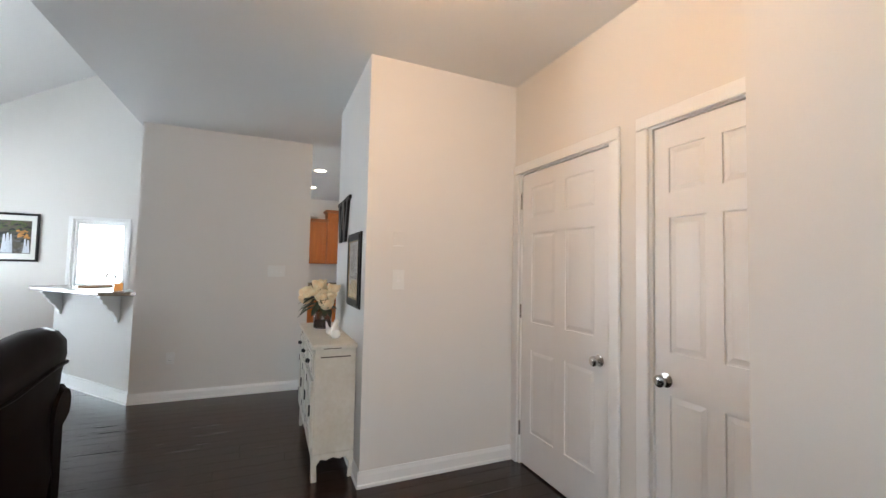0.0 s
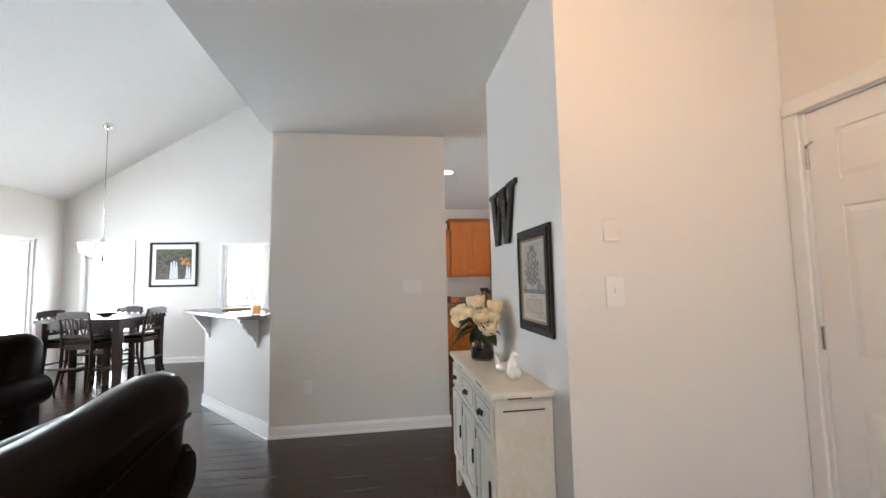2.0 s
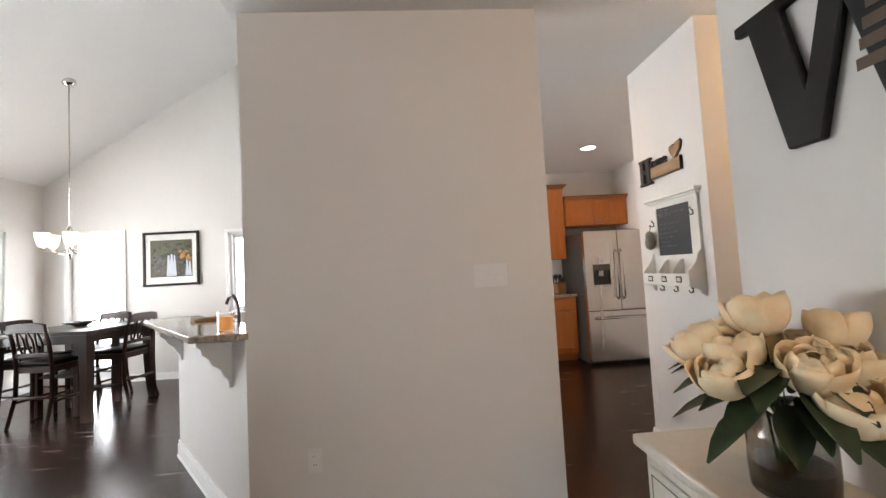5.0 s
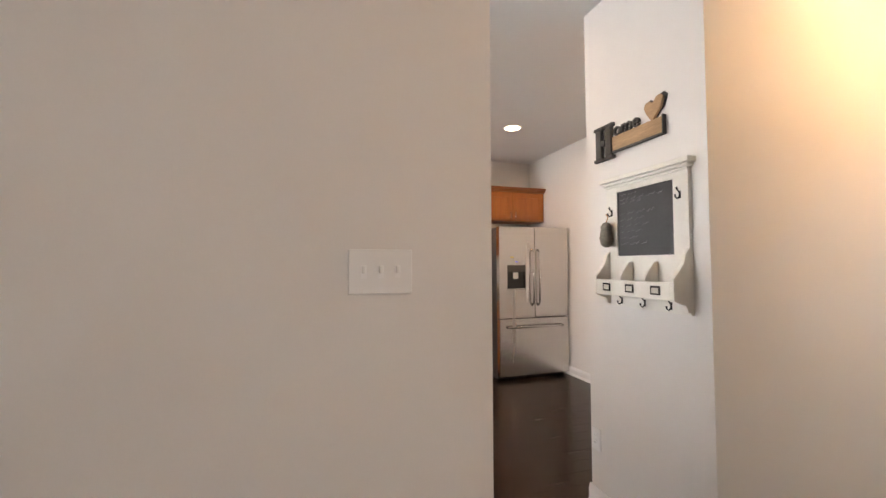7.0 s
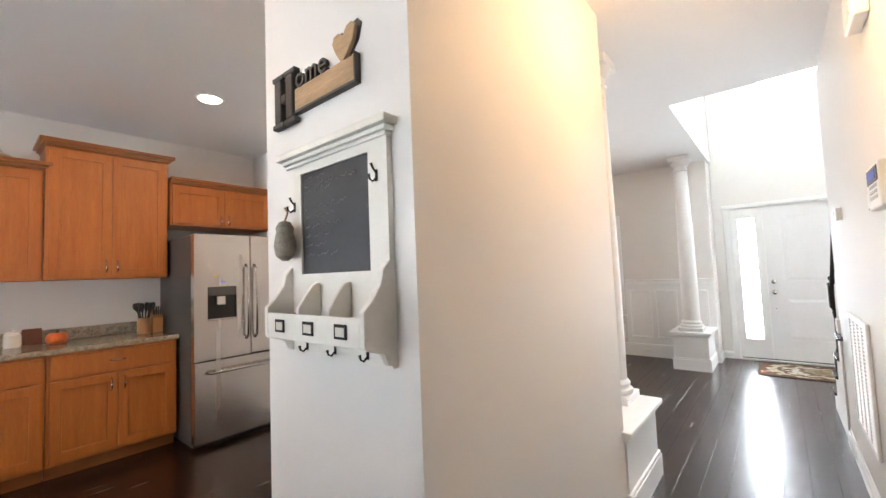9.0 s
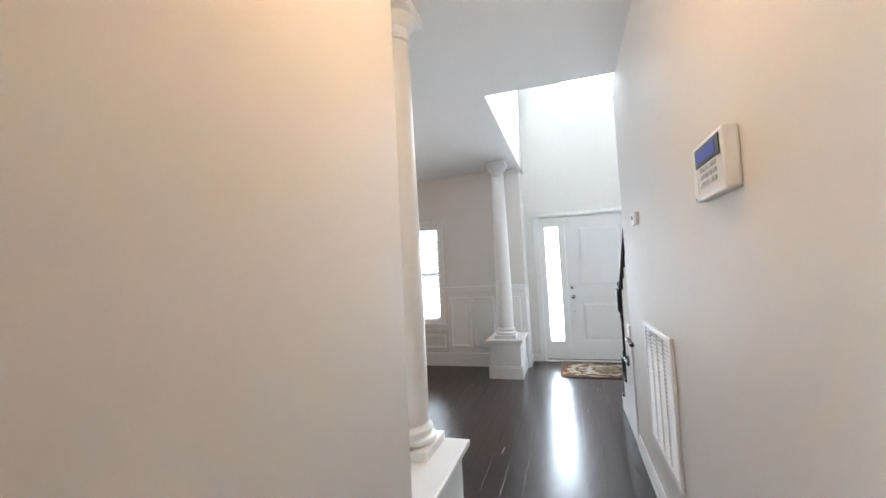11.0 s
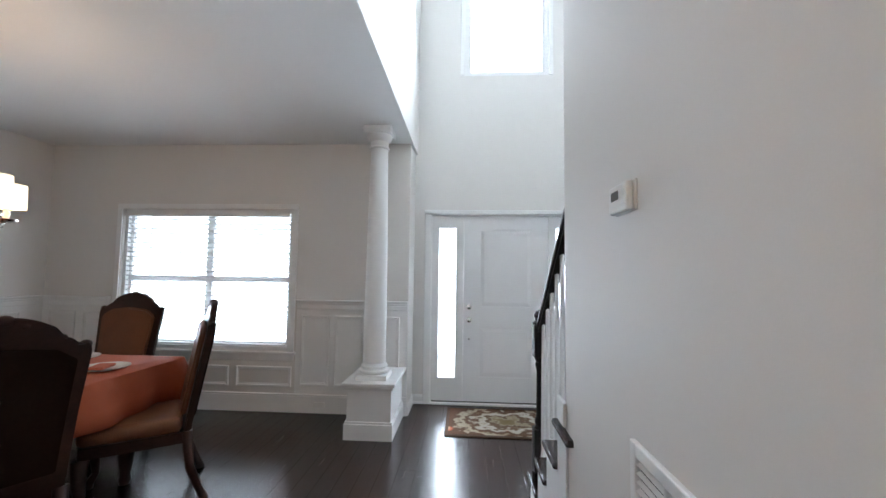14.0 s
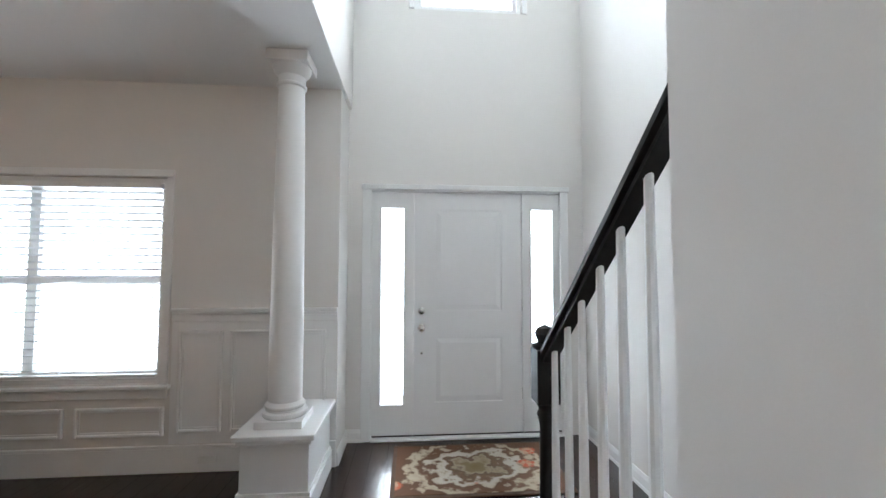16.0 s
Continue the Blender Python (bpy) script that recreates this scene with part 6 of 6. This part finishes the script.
def dining_chair(at, rz, label="carved mahogany dining chair with saddle leather seat and back"):
    """Faces +y, its back at y = -0.25."""
    c = thing("dining_chair", at, rz, label, "chair", group="dining chairs round the table")
    box("seat", c, SADDLE, (-0.265, -0.20, 0.42), (0.265, 0.29, 0.515), 0.040, 4)
    boxes("seat_rail", c, CARVED, [((-0.25, 0.245, 0.36), (0.25, 0.275, 0.425)), ((-0.25, -0.23, 0.36), (0.25, -0.20, 0.425)), ((-0.255, -0.20, 0.36), (-0.225, 0.245, 0.425)), ((0.225, -0.20, 0.36), (0.255, 0.245, 0.425))])
    lean = lambda z: -0.225 - 0.17 * max(0, z - 0.45)
    for sx in (-1, 1):
        tube("front_leg", c, CARVED, [(sx * 0.26, 0.29, 0.0), (sx * 0.262, 0.285, 0.03), (sx * 0.235, 0.25, 0.10), (sx * 0.245, 0.265, 0.24), (sx * 0.245, 0.262, 0.36)], [0.030, 0.026, 0.020, 0.034, 0.042], 10)
        tube("back_leg", c, CARVED, [(sx * 0.235, -0.33, 0.0), (sx * 0.235, -0.31, 0.05), (sx * 0.235, -0.25, 0.20), (sx * 0.235, -0.225, 0.42)], [0.030, 0.022, 0.026, 0.032], 10)
    def sheared(name, outline, y0, y1, mat, bev):
        bm = prism_bm(bmesh.new(), outline, y0, y1, "xz")
        if bev:
            bmesh.ops.bevel(bm, geom=bm.edges[:], offset=bev, segments=2, affect="EDGES")
        for v in bm.verts:
            v.co.y += lean(v.co.z)
        return smooth_by_angle(part(name, bm, mat, c), 40)
    frame_out = [(-0.245, 0.42), (0.245, 0.42), (0.262, 0.75), (0.285, 1.03), (0.275, 1.075), (0.235, 1.070), (0.215, 1.095), (0.185, 1.105), (0.155, 1.150), (0.10, 1.180), (0.05, 1.196), (0, 1.200)]
    outline = frame_out + [(-a, b) for a, b in reversed(frame_out[2:-1])]
    sheared("back_frame", outline, -0.020, 0.020, CARVED, 0.006)
    pad = [(-0.205, 0.50), (0.205, 0.50), (0.218, 0.75), (0.235, 1.00), (0.16, 1.055), (0, 1.075), (-0.16, 1.055), (-0.235, 1.00), (-0.218, 0.75)]
    sheared("back_pad", pad, 0.020, 0.052, SADDLE, 0.014)
    sheared("back_panel", pad, -0.034, -0.0205, material("dark_back_leather", (0.014, 0.0055, 0.003), 0.6, vary=0.15, bump=0.1, gloss=0.08) if "dark_back_leather" not in bpy.data.materials else bpy.data.materials["dark_back_leather"], 0.005)
    bm = bmesh.new()
    ends_ = ((0.262, 1.062, 0.020), (-0.262, 1.062, 0.020))
    for a, b, r in ((0, 1.185, 0.026), (0.06, 1.165, 0.022), (-0.06, 1.165, 0.022), (0.12, 1.135, 0.020), (-0.12, 1.135, 0.020), (0.175, 1.10, 0.018), (-0.175, 1.10, 0.018)):
        made = bmesh.ops.create_uvsphere(bm, u_segments=10, v_segments=6, radius=r)["verts"]
        for v in made:
            v.co = Vector((v.co.x * 1.3 + a, v.co.y * 1.1 + lean(b), v.co.z + b))
    smooth(part("crest_carving", bm, CARVED, c))
    for a, b, r in ends_:
        bm = bmesh.new()
        for v in bmesh.ops.create_uvsphere(bm, u_segments=10, v_segments=6, radius=r)["verts"]:
            v.co = Vector((v.co.x * 1.3 + a, v.co.y * 1.1 + lean(b), v.co.z + b))
        smooth(part("ear_carving", bm, CARVED, c))
    return c


dining_chair((5.78, 6.29, 0), 36)
dining_chair((4.985, 6.41, 0), -31)
dining_chair((6.42, 7.23, 0), 92)
dining_chair((5.36, 7.52, 0), 182)
dining_chair((4.55, 7.52, 0), 178)

ch = thing("chandelier", (5.07, 6.84, 0), 0, "nickel branch chandelier with lit drum shades", "chandelier")
lathe("canopy", ch, CHROME, [(0.075, 2.7395), (0.075, 2.725), (0.05, 2.705), (0.014, 2.695)], seg=24)
tube("rod", ch, CHROME, [(0, 0, 2.70), (0, 0, 1.98)], 0.006, 8)
lathe("hub", ch, CHROME, [(0.010, 2.0), (0.045, 1.965), (0.050, 1.955), (0.016, 1.94), (0.018, 1.80), (0.030, 1.72), (0.024, 1.62), (0.040, 1.57), (0.020, 1.54), (0.005, 1.525)], seg=20)
for i in range(5):
    a = i * 2 * math.pi / 5 - 0.245
    ca, sa = math.cos(a), math.sin(a)
    tube("arm", ch, CHROME, [(0.02 * ca, 0.02 * sa, 1.60), (0.10 * ca, 0.10 * sa, 1.555), (0.165 * ca, 0.165 * sa, 1.575), (0.235 * ca, 0.235 * sa, 1.64), (0.275 * ca, 0.275 * sa, 1.655)], [0.011, 0.010, 0.009, 0.009, 0.007], 8)
    tube("twig", ch, CHROME, [(0.165 * ca, 0.165 * sa, 1.575), (0.22 * ca - 0.03 * sa, 0.22 * sa + 0.03 * ca, 1.575), (0.26 * ca - 0.07 * sa, 0.26 * sa + 0.07 * ca, 1.605)], [0.007, 0.006, 0.003], 6)
    lathe("candle_cup", ch, CHROME, [(0.010, 1.645), (0.045, 1.655), (0.050, 1.665), (0.012, 1.668)], (0.26 * ca, 0.26 * sa, 0), 16)
    lathe("candle_sleeve", ch, CERAMIC, [(0.013, 1.669), (0.013, 1.735)], (0.26 * ca, 0.26 * sa, 0), 10)
    lathe("shade", ch, SHADE, [(0.078, 1.725), (0.074, 1.855), (0.072, 1.855), (0.076, 1.725)], (0.26 * ca, 0.26 * sa, 0), 24)
point_lamp("chandelier_bulb", (5.07, 6.84, 1.95), 11, (1.0, 0.74, 0.48), 0.25)

CT = 0.7775
for cx_, cy_, hgt in ((5.02, 6.92, 0.30), (5.16, 6.95, 0.31)):
    o = thing("candle_holder", (cx_, cy_, CT), 0, "tall black square candle pillar", "candle holder", group="table centerpiece")
    box("pillar", o, BLACKP, (-0.032, -0.032, 0.008), (0.032, 0.032, hgt), 0.003)
    box("base", o, BLACKP, (-0.045, -0.045, 0), (0.045, 0.045, 0.0075), 0.002)
o = thing("pillar_candle", (4.90, 6.98, CT), 0, "ivory pillar candle on a dark turned stand", "candle", group="table centerpiece")
lathe("stand", o, CARVED, [(0.050, 0), (0.052, 0.012), (0.022, 0.03), (0.026, 0.08), (0.018, 0.11), (0.046, 0.13), (0.048, 0.14)], seg=20)
lathe("wax", o, CERAMIC, [(0.040, 0.1405), (0.040, 0.215), (0.034, 0.218)], seg=20)
cp = thing("autumn_arrangement", (5.04, 6.80, CT), 0, "autumn flower arrangement of yellow and red silk blooms", "flower arrangement")
box("foam", cp, BLACKP, (-0.13, -0.05, 0), (0.13, 0.05, 0.03), 0.01)
for k in range(46):
    a = k * 2.399
    r = 0.5 + 0.5 * rnd.random()
    bm = bmesh.new()
    base = Vector((0.11 * math.cos(a) * r, 0.05 * math.sin(a) * r, 0.03 + 0.05 * (1 - r)))
    leaf(bm, base, Vector((math.cos(a), math.sin(a) * 0.8, rnd.uniform(0.1, 1.2))), Vector((0, 0, 1)), rnd.uniform(0.06, 0.11), rnd.uniform(0.014, 0.024))
    kind_ = k % 4
    col = ("yellow_silk", (0.72, 0.40, 0.02)) if kind_ == 0 else ("maroon_silk", (0.13, 0.015, 0.012)) if kind_ == 1 else ("olive_silk", (0.16, 0.18, 0.03)) if kind_ == 2 else ("rust_silk", (0.45, 0.12, 0.02))
    m_ = bpy.data.materials[col[0]] if col[0] in bpy.data.materials else material(col[0], col[1], 0.6, vary=0.15, bump=0.05)
    smooth(part("bloom" if kind_ in (0, 3) else "leaf", bm, m_, cp))


def place_setting(x, y):
    p = thing("dinner_plate", (x, y, CT), 0, "white dinner plate laid on the cloth", "plate", group="place settings")
    lathe("plate", p, CERAMIC, [(0.07, 0.0), (0.085, 0.004), (0.135, 0.016), (0.138, 0.020), (0.10, 0.012), (0.05, 0.008)], seg=32)
    q = thing("folded_napkin", (x - 0.02, y, CT + 0.021), 20, "folded rust cloth napkin on the plate", "napkin", group="napkins")
    prism("napkin", q, CLOTH, [(-0.07, -0.04), (0.07, -0.05), (0.08, 0.04), (-0.06, 0.05)], -0.008, 0.008, "xy", 0.003)


place_setting(5.72, 6.53)
place_setting(4.80, 6.53)
place_setting(5.98, 6.98)
place_setting(5.36, 7.22)
gf = thing("gift_box", (4.62, 6.88, CT), 15, "small pink and white gift box on a tray", "gift box")
box("tray", gf, BLACKP, (-0.11, -0.08, 0), (0.11, 0.08, 0.014), 0.004)
box("box", gf, bpy.data.materials["pink_cloth"], (-0.06, -0.045, 0.0145), (0.05, 0.045, 0.075), 0.004)
box("lid", gf, CERAMIC, (-0.064, -0.049, 0.0755), (0.054, 0.049, 0.095), 0.004)

sb = thing("sideboard", (4.35, 8.26, 0), 0, "dark carved mahogany sideboard against the wall", "sideboard")
box("body", sb, CARVED, (0.03, 0.02, 0.12), (1.47, 0.43, 0.845), 0.005)
box("top", sb, CARVED, (0, -0.01, 0.846), (1.50, 0.44, 0.88), 0.010)
for i in range(3):
    a = 0.05 + i * 0.475
    d_ = box("door", sb, CARVED, (a, 0.002, 0.16), (a + 0.45, 0.0195, 0.66), 0.004)
    lathe("knob", d_, GOLD, [(0.010, 0.0), (0.012, -0.016), (0.004, -0.020)], (a + 0.40, 0.002, 0.42), 12, "y")
    d_ = box("drawer", sb, CARVED, (a, 0.002, 0.68), (a + 0.45, 0.0195, 0.82), 0.004)
    lathe("knob", d_, GOLD, [(0.010, 0.0), (0.012, -0.016), (0.004, -0.020)], (a + 0.225, 0.002, 0.75), 12, "y")
for sx in (0.08, 1.42):
    for sy in (0.06, 0.39):
        lathe("foot", sb, CARVED, [(0.025, 0), (0.04, 0.05), (0.03, 0.1195)], (sx, sy, 0), 12)
for x in (5.42, 4.72):
    u = thing("covered_urn", (x, 8.48, 0.88), 0, "dark bronze covered urn with a pointed finial", "urn", group="urns on the sideboard")
    lathe("bowl", u, BLACK, [(0.06, 0), (0.062, 0.015), (0.025, 0.04), (0.03, 0.07), (0.075, 0.15), (0.088, 0.22), (0.080, 0.27), (0.088, 0.28)], seg=24)
    lathe("lid", u, BLACK, [(0.088, 0.281), (0.07, 0.31), (0.03, 0.345), (0.012, 0.36), (0.022, 0.385), (0.014, 0.41), (0.004, 0.45)], seg=24)

# ---- entry rug ----
RX0, RX1, RY0, RY1 = 6.86, 7.60, 3.27, 4.45
rug = thing("entry_rug", (RX0, RY0, 0.001), 0, "brown and cream floral entry rug", "rug")
RB = material("rug_border", (0.10, 0.055, 0.030), 0.95, vary=0.2, scale=20, fine=300, bump=0.5)
box("border", rug, RB, (0, 0, 0), (RX1 - RX0, RY1 - RY0, 0.010), 0.003)


def floral(name):
    """A wreath of pale scrolls round an olive medallion on brown, with red blooms."""
    m = bpy.data.materials.new(name)
    m.use_nodes = True
    n, l = m.node_tree.nodes, m.node_tree.links
    b = n["Principled BSDF"]
    b.inputs["Roughness"].default_value = 0.95
    b.inputs["Specular IOR Level"].default_value = 0.1
    tc_ = n.new("ShaderNodeTexCoord")

    def noise(scale, detail):
        q = n.new("ShaderNodeTexNoise")
        q.inputs["Scale"].default_value, q.inputs["Detail"].default_value = scale, detail
        l.new(tc_.outputs["Object"], q.inputs["Vector"])
        return q

    def blend(fac, a, b_):
        q = n.new("ShaderNodeMix")
        q.data_type = "RGBA"
        l.new(fac, q.inputs["Factor"])
        for socket, val in (("A", a), ("B", b_)):
            if isinstance(val, tuple):
                q.inputs[socket].default_value = (*val, 1)
            else:
                l.new(val, q.inputs[socket])
        return q.outputs["Result"]

    def step(value, lo, hi):
        q = n.new("ShaderNodeMapRange")
        q.inputs["From Min"].default_value, q.inputs["From Max"].default_value = lo, hi
        l.new(value, q.inputs["Value"])
        return q.outputs["Result"]

    place = n.new("ShaderNodeMapping")
    place.inputs["Location"].default_value = (-0.37 / 0.34, -0.59 / 0.40, 0)
    place.inputs["Scale"].default_value = (1 / 0.34, 1 / 0.40, 0)
    l.new(tc_.outputs["Object"], place.inputs["Vector"])
    far_ = n.new("ShaderNodeVectorMath")
    far_.operation = "LENGTH"
    l.new(place.outputs["Vector"], far_.inputs[0])
    wob = noise(9.0, 5)
    dist = n.new("ShaderNodeMath")
    dist.operation = "MULTIPLY_ADD"
    dist.inputs[1].default_value = 1.15
    l.new(wob.outputs["Fac"], dist.inputs[0])
    l.new(far_.outputs["Value"], dist.inputs[2])
    ramp = n.new("ShaderNodeValToRGB")
    e = ramp.color_ramp.elements
    scaled = step(dist.outputs[0], 0.3, 2.2)
    e[0].position, e[0].color = 0.0, (0.17, 0.12, 0.05, 1)
    e[1].position, e[1].color = 1.0, (0.12, 0.06, 0.035, 1)
    for pos, col in ((0.26, (0.20, 0.15, 0.08, 1)), (0.33, (0.33, 0.28, 0.20, 1)), (0.37, (0.12, 0.08, 0.05, 1)), (0.43, (0.16, 0.10, 0.06, 1)), (0.47, (0.50, 0.46, 0.40, 1)), (0.54, (0.46, 0.41, 0.33, 1)), (0.58, (0.11, 0.06, 0.035, 1)), (0.66, (0.13, 0.07, 0.04, 1)), (0.71, (0.44, 0.38, 0.28, 1)), (0.77, (0.40, 0.33, 0.24, 1)), (0.81, (0.11, 0.06, 0.035, 1))):
        x = e.new(pos)
        x.color = col
    l.new(scaled, ramp.inputs["Fac"])
    bloom = n.new("ShaderNodeTexVoronoi")
    bloom.inputs["Scale"].default_value = 5.0
    l.new(tc_.outputs["Object"], bloom.inputs["Vector"])
    pick = n.new("ShaderNodeSeparateColor")
    l.new(bloom.outputs["Color"], pick.inputs["Color"])
    curl = noise(26.0, 3)
    edge = n.new("ShaderNodeMath")
    edge.operation = "MULTIPLY_ADD"
    edge.inputs[1].default_value = 0.35
    l.new(curl.outputs["Fac"], edge.inputs[0])
    l.new(bloom.outputs["Distance"], edge.inputs[2])
    inside = step(edge.outputs[0], 0.50, 0.42)
    some = step(pick.outputs["Red"], 0.62, 0.66)
    both = n.new("ShaderNodeMath")
    both.operation = "MULTIPLY"
    l.new(inside, both.inputs[0])
    l.new(some, both.inputs[1])
    red = blend(step(curl.outputs["Fac"], 0.42, 0.60), (0.42, 0.10, 0.05), (0.46, 0.30, 0.20))
    col = blend(both.outputs[0], ramp.outputs["Color"], red)
    l.new(col, b.inputs["Base Color"])
    fine = noise(320, 2)
    bp = n.new("ShaderNodeBump")
    bp.inputs["Strength"].default_value, bp.inputs["Distance"].default_value = 0.6, 0.004
    l.new(fine.outputs["Fac"], bp.inputs["Height"])
    l.new(bp.outputs["Normal"], b.inputs["Normal"])
    return m


box("field", rug, floral("floral_weave"), (0.03, 0.03, 0.0105), (RX1 - RX0 - 0.03, RY1 - RY0 - 0.03, 0.0135), 0.001)

# ---- floor planks, laid along x ----
PW = 0.127


def plank_verts(x0, x1, y0, y1, c=0.0016, t=-0.0013):
    g = 0.0004
    e = 0.0005
    x0, x1, y0, y1 = x0 + g, x1 - g, y0 + g, y1 - g
    return [(x0, y0, -0.0085), (x1, y0, -0.0085), (x1, y1, -0.0085), (x0, y1, -0.0085), (x0, y0, t), (x1, y0, t), (x1, y1, t), (x0, y1, t),
            (x0 + e, y0 + c, 0), (x1 - e, y0 + c, 0), (x1 - e, y1 - c, 0), (x0 + e, y1 - c, 0)]


PF = [(8, 9, 10, 11), (4, 5, 9, 8), (5, 6, 10, 9), (6, 7, 11, 10), (7, 4, 8, 11), (0, 1, 5, 4), (1, 2, 6, 5), (2, 3, 7, 6), (3, 0, 4, 7)]
rnd2 = random.Random(11)
verts, faces, near, shared = [], [], 0, {}
y = -3.0
while y < 8.72:
    x = -5.45 - rnd2.uniform(0, 1.0)
    while x < 7.72:
        ln = rnd2.choice((0.9, 1.05, 1.2, 1.35))
        a, b = max(x, -5.45), min(x + ln, 7.72)
        if b - a > 0.05:
            if near < 300 and a > 1.3 and 3.84 < y < 6.6 and b - a == ln or (near < 300 and a > 1.3 and 3.84 < y < 5.4):
                key = round(b - a, 4)
                if key not in shared:
                    me = bpy.data.meshes.new("plank")
                    me.from_pydata(plank_verts(0, b - a, 0, PW), [], PF)
                    me.materials.append(PLANK)
                    shared[key] = me
                o = new("plank", shared[key])
                o.parent = floor
                o.location = (a, y, 0)
                near += 1
            else:
                k = len(verts)
                verts += plank_verts(a, b, y, min(y + PW, 8.73), 0.0009, -0.0006)
                faces += [tuple(q + k for q in f) for f in PF]
        x += ln
    y += PW
me = bpy.data.meshes.new("plank_field")
me.from_pydata(verts, [], faces)
me.materials.append(PLANK)
o = new("plank_field", me)
o.parent = floor
tagged(o, kind="stuff")
